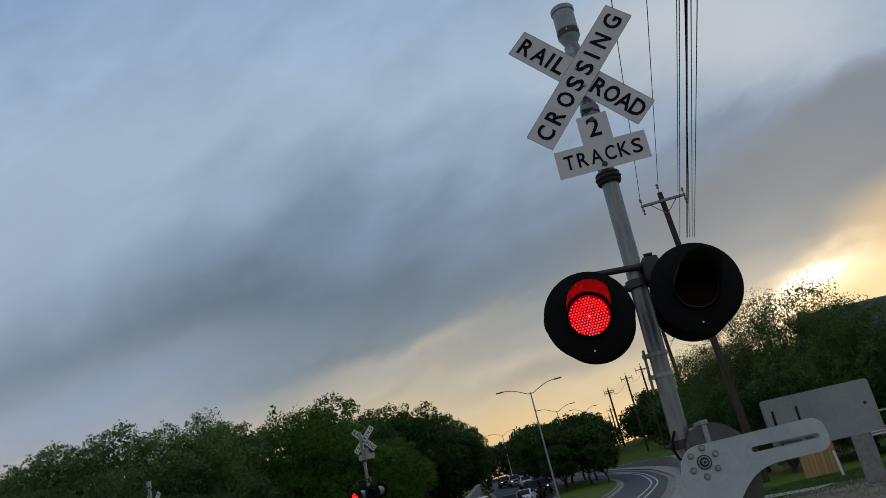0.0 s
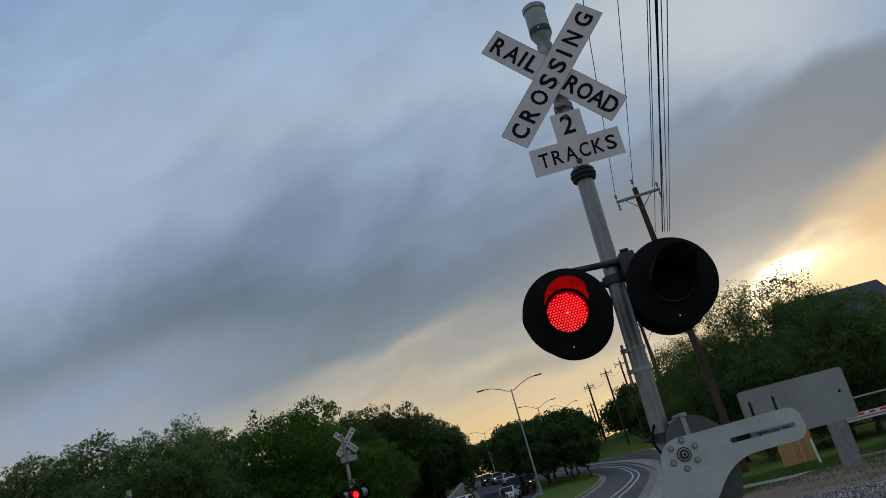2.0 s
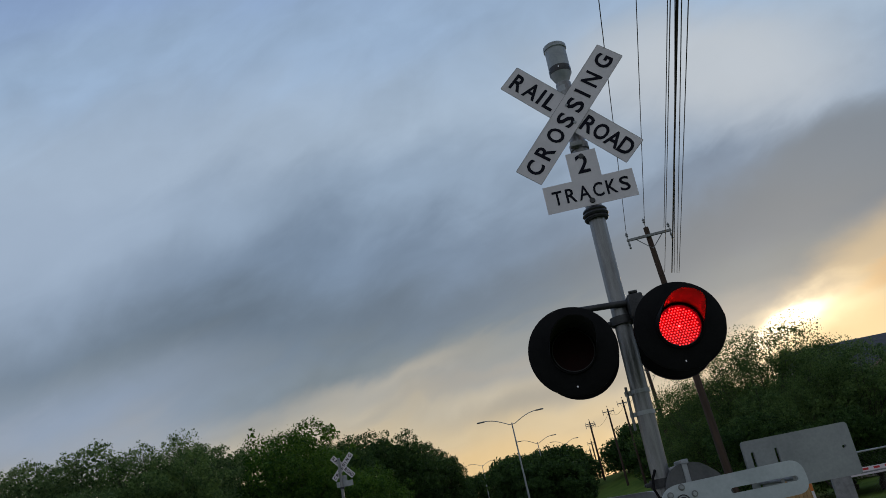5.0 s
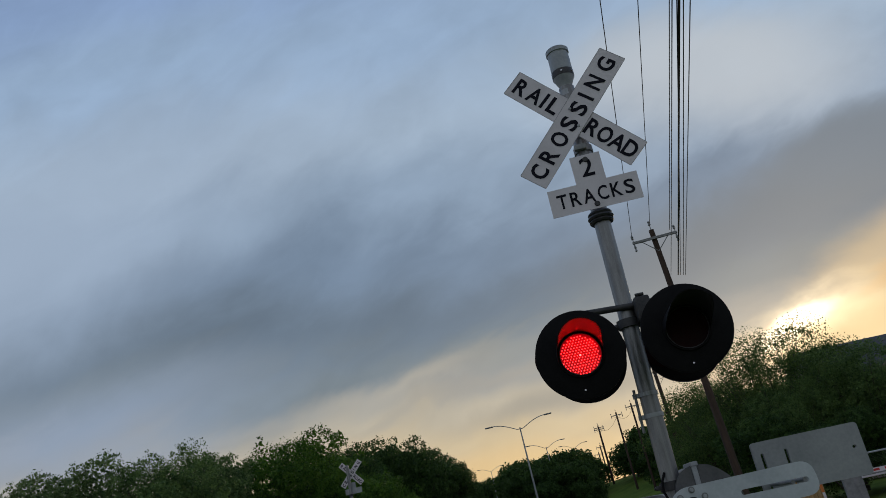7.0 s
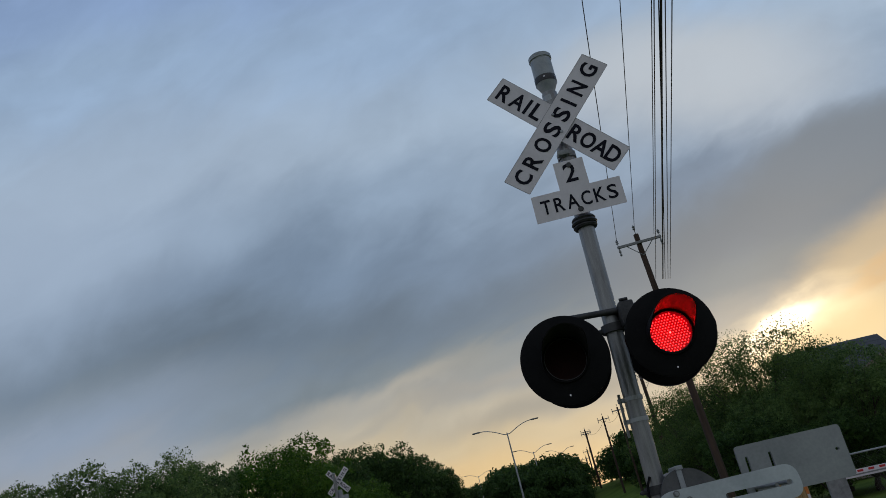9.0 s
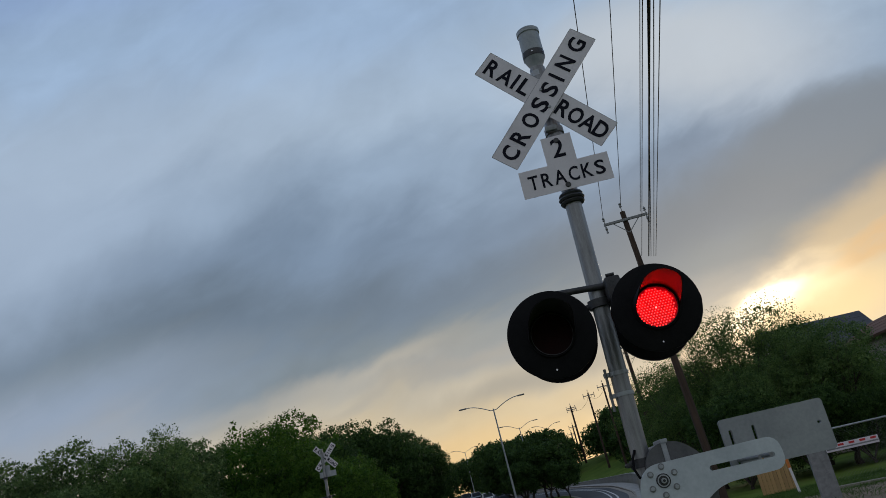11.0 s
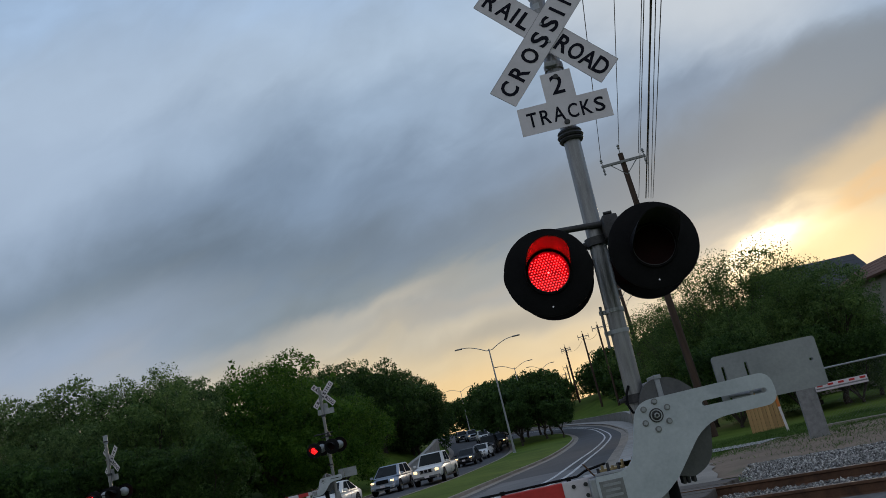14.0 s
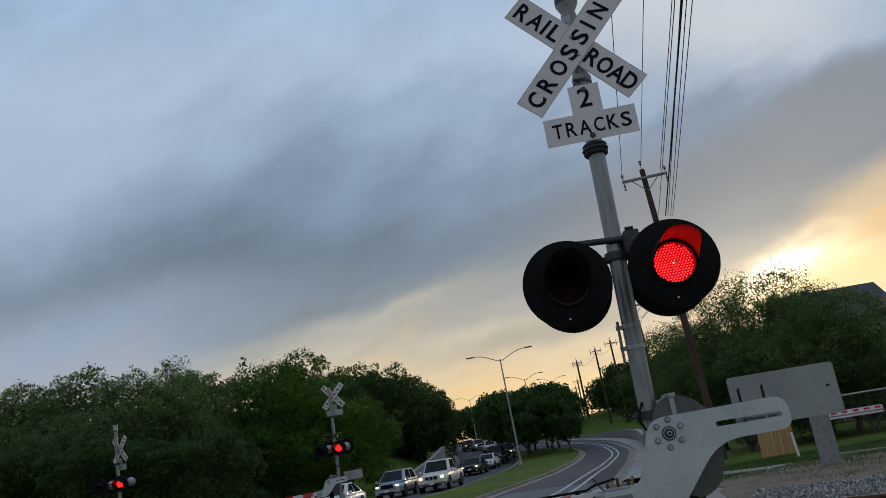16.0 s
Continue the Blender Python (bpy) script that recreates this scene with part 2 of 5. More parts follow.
M["apron"] = surface("worn_crossing_paving", (0.10, 0.10, 0.102), (0.165, 0.165, 0.165), 0.85, 0, 0.5, 25, 0.25, (0.09, 0.09, 0.09))
M["brass"] = surface("dull_brass", (0.30, 0.22, 0.11), (0.45, 0.35, 0.18), 0.45, 0.6, 8, 60, 0.05)
M["line_paint"] = surface("worn_road_paint", (0.42, 0.42, 0.42), (0.66, 0.66, 0.65), 0.7, 0, 1.2, 30, 0.1, (0.2, 0.2, 0.2))
M["grass_ground"] = surface("mown_grass_ground", (0.052, 0.092, 0.012), (0.120, 0.175, 0.028), 0.95, 0, 0.25, 9, 0.5, (0.095, 0.10, 0.03), spec=0.08)
M["dirt"] = surface("bare_dirt", (0.135, 0.092, 0.058), (0.245, 0.175, 0.118), 0.95, 0, 0.8, 14, 0.4, (0.065, 0.085, 0.03))
M["ballast_bed"] = surface("ballast_bed", (0.07, 0.067, 0.064), (0.18, 0.173, 0.166), 0.95, 0, 3, 22, 0.8)
M["timber"] = surface("creosoted_timber", (0.05, 0.04, 0.032), (0.12, 0.10, 0.085), 0.9, 0, 2, 40, 0.3, stretch=(0.3, 3, 3))
M["pole_wood"] = surface("weathered_pole_wood", (0.030, 0.018, 0.012), (0.072, 0.044, 0.031), 0.9, 0, 2, 30, 0.3, stretch=(4, 4, 0.3))
M["fence_wood"] = surface("cedar_boards", (0.30, 0.18, 0.075), (0.46, 0.29, 0.13), 0.85, 0, 2, 30, 0.2, stretch=(4, 4, 0.4), vary=0.15)
M["bark"] = surface("bark", (0.030, 0.024, 0.018), (0.075, 0.060, 0.046), 0.95, 0, 3, 25, 0.5, stretch=(3, 3, 0.6))
M["bell_grey"] = surface("bell_drum_grey", (0.24, 0.265, 0.29), (0.36, 0.385, 0.41), 0.5, 0.1, 8, 60, 0.05)
M["house_wall"] = surface("pale_stucco", (0.26, 0.23, 0.19), (0.38, 0.34, 0.29), 0.9, 0, 1.2, 20, 0.2)
M["roof_brown"] = surface("brown_shingles", (0.095, 0.045, 0.029), (0.165, 0.082, 0.052), 0.9, 0, 1.5, 12, 0.4)
M["roof_blue"] = surface("slate_blue_shingles", (0.045, 0.050, 0.062), (0.085, 0.092, 0.108), 0.9, 0, 1.5, 12, 0.4)
M["car_white"] = surface("white_car_paint", (0.62, 0.62, 0.62), (0.70, 0.70, 0.70), 0.5, 0, 2, 20, 0.0, coat=0.15, spec=0.35)
M["car_silver"] = surface("silver_blue_car_paint", (0.26, 0.31, 0.38), (0.32, 0.37, 0.44), 0.45, 0.3, 2, 20, 0.0, coat=0.15, spec=0.35)
M["car_black"] = surface("black_car_paint", (0.012, 0.012, 0.014), (0.022, 0.022, 0.025), 0.4, 0, 2, 20, 0.0, coat=0.2, spec=0.35)
M["car_grey"] = surface("grey_car_paint", (0.09, 0.095, 0.10), (0.13, 0.135, 0.14), 0.45, 0.3, 2, 20, 0.0, coat=0.15, spec=0.35)
M["car_glass"] = surface("dark_car_glass", (0.022, 0.025, 0.027), (0.032, 0.036, 0.038), 0.30, 0, 2, 20, 0.0, spec=0.04)
M["car_side_glass"] = surface("tinted_side_glass", (0.020, 0.023, 0.025), (0.030, 0.034, 0.036), 0.30, 0, 2, 20, 0.0, spec=0.0)
M["tyre"] = surface("tyre_rubber", (0.012, 0.012, 0.012), (0.022, 0.022, 0.022), 0.9, 0, 8, 60, 0.1)
M["chrome"] = surface("bright_trim", (0.45, 0.45, 0.46), (0.6, 0.6, 0.61), 0.2, 0.9, 8, 60, 0.0)
M["headlight"] = surface("lit_headlight", (0.8, 0.7, 0.5), (0.8, 0.7, 0.5), 0.2, 0, 8, 60, 0.0, emit=((1.0, 0.66, 0.30), 1.8))
M["orange"] = surface("orange_marker_plastic", (0.50, 0.13, 0.02), (0.62, 0.18, 0.03), 0.5, 0, 8, 60, 0.0)
M["wire"] = surface("wire", (0.012, 0.012, 0.013), (0.025, 0.025, 0.026), 0.6, 0.2, 2, 30, 0)
M["leaf_oak"] = leaf_material("oak_leaves", (0.021, 0.048, 0.014), (0.072, 0.134, 0.032))
M["leaf_wood"] = leaf_material("woodland_leaves", (0.056, 0.100, 0.036), (0.180, 0.262, 0.088))
M["leaf_bright"] = leaf_material("fresh_green_leaves", (0.024, 0.074, 0.010), (0.108, 0.205, 0.026))
# variant of the olive leaves, made more translucent to put in the backlight
M["leaf_backlit"] = leaf_material("backlit_leaves", (0.040, 0.078, 0.022), (0.130, 0.195, 0.050), 0.5)
M["leaf_olive"] = leaf_material("olive_green_leaves", (0.050, 0.098, 0.031), (0.168, 0.256, 0.074))
M["grass_blade"] = leaf_material("grass_blades", (0.035, 0.070, 0.012), (0.095, 0.16, 0.035), 0.25)


# ---------------------------------------------------------------- mesh helpers
def part(name, bm, material, parent=None, label="", smooth=False):
    me = bpy.data.meshes.new(name)
    bm.normal_update()
    bm.to_mesh(me)
    bm.free()
    if smooth:
        me.shade_smooth()
        me.set_sharp_from_angle(angle=radians(35))
    for m in (material if isinstance(material, (list, tuple)) else (material,)):
        me.materials.append(m)
    ob = new(name, me)
    if parent is not None:
        ob.parent = parent
    if label:
        tagged(ob, label)
    return ob


def thing(name, m, label, category, group="", kind=""):
    ob = new(name)
    ob.empty_display_size = 0.2
    ob.matrix_basis = m
    return tagged(ob, label, category, group, kind)


def box(bm, c, s, m=None, bevel=0.0, mat=0):
    r = bmesh.ops.create_cube(bm, size=1, matrix=(m or Matrix()) @ Matrix.Translation(c) @ Matrix.Diagonal((*s, 1)))
    vs = r["verts"]
    fs = {f for v in vs for f in v.link_faces}
    for f in fs:
        f.material_index = mat
    if bevel:
        es = list({e for v in vs for e in v.link_edges})
        out = bmesh.ops.bevel(bm, geom=es, offset=bevel, segments=2, affect="EDGES", profile=0.5)
        for f in out["faces"]:
            f.material_index = mat
    return bm


def tube(bm, a, b, r0, r1=None, n=16, caps=True, mat=0):
    a, b = Vector(a), Vector(b)
    d = b - a
    m = Matrix.Translation((a + b) / 2) @ d.to_track_quat("Z", "Y").to_matrix().to_4x4()
    r = bmesh.ops.create_cone(bm, cap_ends=caps, segments=n, radius1=r0, radius2=r0 if r1 is None else r1, depth=d.length, matrix=m)
    for f in {f for v in r["verts"] for f in v.link_faces}:
        f.material_index = mat
    return bm


def sweep(bm, pts, r, n=8):
    """One continuous tube along a path."""
    P = [Vector(p) for p in pts]
    up = Vector((0, 0, 1)) if abs((P[-1] - P[0]).normalized().z) < 0.9 else Vector((1, 0, 0))
    rings = []
    for i, p in enumerate(P):
        d = (P[min(i + 1, len(P) - 1)] - P[max(i - 1, 0)]).normalized()
        u = d.cross(up).normalized()
        w = u.cross(d)
        rings.append([bm.verts.new(p + r * (u * math.cos(2 * math.pi * j / n) + w * math.sin(2 * math.pi * j / n))) for j in range(n)])
    for a, b in zip(rings, rings[1:]):
        for j in range(n):
            bm.faces.new((a[j], b[j], b[(j + 1) % n], a[(j + 1) % n]))
    bm.faces.new(rings[0]), bm.faces.new(rings[-1][::-1])
    return bm


def lathe(bm, prof, n=32, m=None, mat=0):
    """Turn a profile of (radius, height) round the z axis."""
    m = m or Matrix()
    rings = []
    for r, z in prof:
        rings.append([bm.verts.new(m @ Vector((r * math.cos(2 * math.pi * i / n), r * math.sin(2 * math.pi * i / n), z))) for i in range(n)])
    for p, q in zip(rings, rings[1:]):
        for i in range(n):
            bm.faces.new((p[i], p[(i + 1) % n], q[(i + 1) % n], q[i])).material_index = mat
    return bm


def slab(bm, outline, y0, y1, bevel=0.0, holes=()):
    """A plate in the x-z plane from y0 to y1 with an outline and slot holes."""
    loops = [list(outline)] + [list(h) for h in holes]
    es = []
    for lp in loops:
        vs = [bm.verts.new((x, y0, z)) for x, z in lp]
        es += [bm.edges.new((vs[i], vs[(i + 1) % len(vs)])) for i in range(len(vs))]
    res = bmesh.ops.triangle_fill(bm, edges=es, use_beauty=True, use_dissolve=False)
    faces = [g for g in res["geom"] if isinstance(g, bmesh.types.BMFace)]
    ext = bmesh.ops.extrude_face_region(bm, geom=faces)
    bmesh.ops.translate(bm, vec=(0, y1 - y0, 0), verts=[g for g in ext["geom"] if isinstance(g, bmesh.types.BMVert)])
    bmesh.ops.recalc_face_normals(bm, faces=bm.faces)
    return bm


def rounded(x0, z0, x1, z1, r, n=5):
    pts = []
    for cx, cz, a0 in ((x1 - r, z1 - r, 0), (x0 + r, z1 - r, 90), (x0 + r, z0 + r, 180), (x1 - r, z0 + r, 270)):
        pts += [(cx + r * math.cos(radians(a0 + 90 * i / n)), cz + r * math.sin(radians(a0 + 90 * i / n))) for i in range(n + 1)]
    return pts


def smooth_outline(pts, radii, n=6):
    """Round the corners of a polygon."""
    out = []
    m = len(pts)
    for i in range(m):
        p, c, q = Vector(pts[i - 1]), Vector(pts[i]), Vector(pts[(i + 1) % m])
        r = radii[i]
        if r <= 0:
            out.append(tuple(c))
            continue
        a, b = (p - c), (q - c)
        r = min(r, a.length * 0.49, b.length * 0.49)
        a, b = c + a.normalized() * r, c + b.normalized() * r
        for j in range(n + 1):
            s = j / n
            out.append(tuple(a * (1 - s) ** 2 + c * 2 * s * (1 - s) + b * s * s))
    return out


def letters(bm, items, m, depth=0.002, bold=0.012):
    """Letters of the built-in font: (text, centre x, centre z, width, height) in a plane facing -y."""
    for text, cx, cz, w, hgt in items:
        cu = bpy.data.curves.new("letter", "FONT")
        cu.body, cu.offset, cu.extrude, cu.resolution_u = text, bold, 0.0, 3
        ob = new("letter", cu)
        bpy.context.view_layer.update()
        me = bpy.data.meshes.new_from_object(ob.evaluated_get(bpy.context.evaluated_depsgraph_get()))
        co = np.array([v.co[:] for v in me.vertices])
        lo, hi = co.min(0), co.max(0)
        sc = Vector((w / (hi[0] - lo[0]), hgt / (hi[1] - lo[1])))
        vs = [bm.verts.new(m @ Vector((cx + (v.co.x - (lo[0] + hi[0]) / 2) * sc.x, -depth, cz + (v.co.y - (lo[1] + hi[1]) / 2) * sc.y))) for v in me.vertices]
        for p in me.polygons:
            try:
                bm.faces.new([vs[i] for i in p.vertices])
            except ValueError:
                pass
        bpy.data.objects.remove(ob)
        bpy.data.curves.remove(cu)
        bpy.data.meshes.remove(me)
    return bm


# ---------------------------------------------------------------- ground
PROF = [(-60, 0.0), (0, 0.0), (8, 0.05), (14, 0.0), (22, -0.35), (45, -0.45), (65, -0.35), (78, -0.1), (100, 0.8), (130, 2.3), (185, 4.5), (300, 7.0), (900, 9.0)]


def interp(x, rows):
    for (a, va), (b, vb) in zip(rows, rows[1:]):
        if x <= b:
            s = min(max((x - a) / (b - a), 0.0), 1.0)
            return va + (vb - va) * s
    return rows[-1][1]


def prof(y):
    """Height of the road bed along the street, softened."""
    return sum(interp(y + d, PROF) for d in (-3, -1.5, 0, 1.5, 3)) / 5


def step(a, b, v):
    s = min(max((v - a) / (b - a), 0.0), 1.0)
    return s * s * (3 - 2 * s)


OUT_L = [(-12, -10.4), (0, -8.3), (10, -6.3), (20, -4.4), (30, -2.5), (48, 1.2), (65, 3.7), (76, 4.9), (84, 5.0)]
OUT_R = [(-12, -2.2), (0, -0.95), (10, 0.35), (20, 1.75), (34, 3.95), (49, 6.3), (68, 8.9), (84, 9.7)]
OPP_L = [(-12, -20.0), (10, -16.5), (25, -14.0), (45, -11.3), (65, -9.9), (80, -9.3), (100, -9.4), (125, -12.0), (185, -20), (260, -33)]
OPP_R = [(-12, -12.2), (10, -9.6), (21, -9.4), (30, -8.1), (45, -5.2), (66, -2.4), (80, -1.2), (92, -1.4), (110, -3.2), (130, -5.0), (185, -12), (260, -25)]


def hill(x, y):
    """Ground height: the street's valley, the bank on the far bend and the wooded slope behind the wall."""
    z = prof(y)
    left = interp(y, OPP_L) - 0.6
    z += step(0.3, 9, left - x) * 3.0 * step(55, 85, y)
    z += step(0, 26, left - x) * 1.0 * step(20, 60, y)
    bank = 10.6 if y < 84 else 10.6 - (y - 84) * 0.12
    z += step(1.0, 16, x - bank) * 2.4 * step(82, 105, y) * step(200, 120, y)
    z += step(112, 150, y) * step(2, 12, x + 1 - (y - 112) * 0.05) * 1.2
    return z


def make_ground():
    xs = np.unique(np.concatenate([np.arange(-40, 41, 1.0), np.arange(-400, 401, 20.0), [-3000, -1500, -800, 800, 1500, 3000]]))
    ys = np.unique(np.concatenate([np.arange(-30, 140, 1.5), np.arange(140, 400, 10.0), np.arange(400, 900, 100), [-3000, -1000, -300, -100, -50, 1200, 3000]]))
    bm = bmesh.new()
    grid = [[bm.verts.new((x, y, hill(x, y) - 0.04)) for x in xs] for y in ys]
    for r, s in zip(grid, grid[1:]):
        for i in range(len(xs) - 1):
            bm.faces.new((r[i], r[i + 1], s[i + 1], s[i]))
    tagged(part("ground", bm, M["grass_ground"], smooth=True), "mown green grass ground rising into wooded banks", "ground", kind="structure")


def strip(name, rows, lift, mat, label, category, thick=0.0):
    """A road sheet from rows of (left point, right point), following the ground."""
    bm = bmesh.new()
    n = 8
    prev = None
    for a, b in rows:
        a, b = Vector(a), Vector(b)
        cur = [bm.verts.new((*(a.lerp(b, i / n)), prof(a.lerp(b, i / n).y) + lift + 0.05 * math.sin(math.pi * i / n))) for i in range(n + 1)]
        if prev:
            for i in range(n):
                bm.faces.new((prev[i], prev[i + 1], cur[i + 1], cur[i]))
        prev = cur
    return tagged(part(name, bm, mat, smooth=True), label, category, kind="structure")


def curve_points(pts, step_len=1.5):
    """Catmull-Rom through plan points."""
    out = []
    P = [Vector(p) for p in pts]
    P = [P[0] * 2 - P[1]] + P + [P[-1] * 2 - P[-2]]
    for a, b, c, d in zip(P, P[1:], P[2:], P[3:]):
        n = max(2, int((c - b).length / step_len))
        for i in range(n):
            s = i / n
            out.append(0.5 * ((2 * b) + (c - a) * s + (2 * a - 5 * b + 4 * c - d) * s * s + (3 * b - a - 3 * c + d) * s ** 3))
    out.append(P[-2])
    return out


def ribbon(bm, pts, w0, w1, z0, z1, skirt=True):
    """A band along plan points between side offsets w0 and w1 with its top z1 above the road bed."""
    prev = None
    for i, p in enumerate(pts):
        d = (pts[min(i + 1, len(pts) - 1)] - pts[max(i - 1, 0)]).normalized()
        n = Vector((d.y, -d.x))
        cur = []
        for w, z in ((w0, z0), (w0, z1), (w1, z1), (w1, z0)):
            q = p + n * w
            cur.append(bm.verts.new((q.x, q.y, prof(p.y) + z)))
        if prev:
            for j in range(3):
                bm.faces.new((prev[j], prev[j + 1], cur[j + 1], cur[j]))
        prev = cur
    return bm


make_ground()
OUT_LEFT = curve_points([(x, y) for y, x in OUT_L] + [(4.2, 92), (1.0, 99.5), (-3.0, 104)])
OUT_RIGHT = curve_points([(x, y) for y, x in OUT_R] + [(9.0, 95), (6.4, 107), (1.0, 117), (-5.5, 124)])
m_rows = 90


def resample(pts, n):
    L = [0.0]
    for a, b in zip(pts, pts[1:]):
        L.append(L[-1] + (b - a).length)
    out, j = [], 0
    for i in range(n):
        t = L[-1] * i / (n - 1)
        while j < len(L) - 2 and L[j + 1] < t:
            j += 1
        out.append(pts[j].lerp(pts[j + 1], (t - L[j]) / max(1e-6, L[j + 1] - L[j])))
    return out


strip("road_1", list(zip(resample(OUT_LEFT, m_rows), resample(OUT_RIGHT, m_rows))), 0.0, M["asphalt"], "dark grey asphalt street curving away past the crossing", "road")
OPP_LEFT = curve_points([(x, y) for y, x in OPP_L], 3)
OPP_RIGHT = curve_points([(x, y) for y, x in OPP_R], 3)
strip("road_2", list(zip(resample(OPP_LEFT, 90), resample(OPP_RIGHT, 90))), 0.004, M["asphalt"], "dark asphalt lanes with cars queueing at the crossing", "road")


def kerb_run(name, pts, side, label):
    bm = ribbon(bmesh.new(), pts, 0.0 if side > 0 else -0.16, 0.16 if side > 0 else 0.0, -0.05, 0.15)
    ribbon(bm, pts, -0.45 if side > 0 else 0.0, 0.0 if side > 0 else 0.45, -0.05, 0.025)
    return tagged(part(name, bm, M["kerb"]), label, "kerb", kind="structure")


def between(pts, y0, y1):
    return [p for p in pts if y0 <= p.y <= y1]


kerb_run("kerb_1", [p for p in OUT_LEFT if p.y > 17], -1, "worn brownish concrete kerb round the grass island")
kerb_run("kerb_2", [p for p in OUT_RIGHT if p.y > 15], 1, "worn concrete kerb along the outer bend")
kerb_run("kerb_3", between(OPP_RIGHT, 17, 130), 1, "concrete kerb beside the queueing lanes")
kerb_run("kerb_4", between(OPP_LEFT, 17, 180), -1, "concrete kerb along the foot of the wall")


def make_island():
    """The raised lawn between the two carriageways."""
    bm = bmesh.new()
    a = resample([p for p in OUT_LEFT if p.y > 17.5], 60)
    b = resample(between(OPP_RIGHT, 17.5, 104), 60)
    prev = None
    for p, q in zip(b, a):
        d = (q - p).normalized() if (q - p).length > 1e-3 else Vector((1, 0))
        p, q = p + d * 0.16, q - d * 0.16
        cur = []
        for i in range(9):
            s = i / 8
            r = p.lerp(q, s)
            cur.append(bm.verts.new((r.x, r.y, prof(r.y) + 0.13 + 0.10 * math.sin(math.pi * s))))
        if prev:
            for i in range(8):
                bm.faces.new((prev[i], prev[i + 1], cur[i + 1], cur[i]))
        prev = cur
    tagged(part("lawn", bm, M["grass_ground"], smooth=True), "green mown lawn on the kerbed traffic island", "lawn", kind="structure")


make_island()


def apron():
    """Paler paving on the approach to the rails."""
    rows = []
    for i in range(14):
        yl, yr = 10 + 19.0 * i / 13, 9 + 17.5 * i / 13
        rows.append(((interp(yl, OUT_L) + 0.5, yl), (interp(yr, OUT_R) - 0.4, yr)))
    strip("road_apron", rows, 0.012, M["apron"], "pale worn concrete paving at the crossing", "road")


apron()


def pavement():
    bm = ribbon(bmesh.new(), [p for p in OUT_RIGHT if p.y > 22], 0.16, 1.75, -0.1, 0.14)
    tagged(part("pavement", bm, M["concrete"]), "pale concrete footpath along the bend", "pavement", kind="structure")


pavement()


def lane_lines():
    mids = [p + (q - p) * 0.638 for p, q in zip(resample(OUT_LEFT, 160), resample(OUT_RIGHT, 160))]
    mids2 = [p + (q - p) * 0.738 for p, q in zip(resample(OUT_LEFT, 160), resample(OUT_RIGHT, 160))]
    for pts in (mids, mids2):
        pts = [p for p in pts if p.y > 15]
        bm = ribbon(bmesh.new(), pts, -0.07, 0.07, 0.05, 0.062)
        tagged(part("lane_line", bm, M["line_paint"]), "worn white painted lane line", "road marking", kind="structure")


lane_lines()


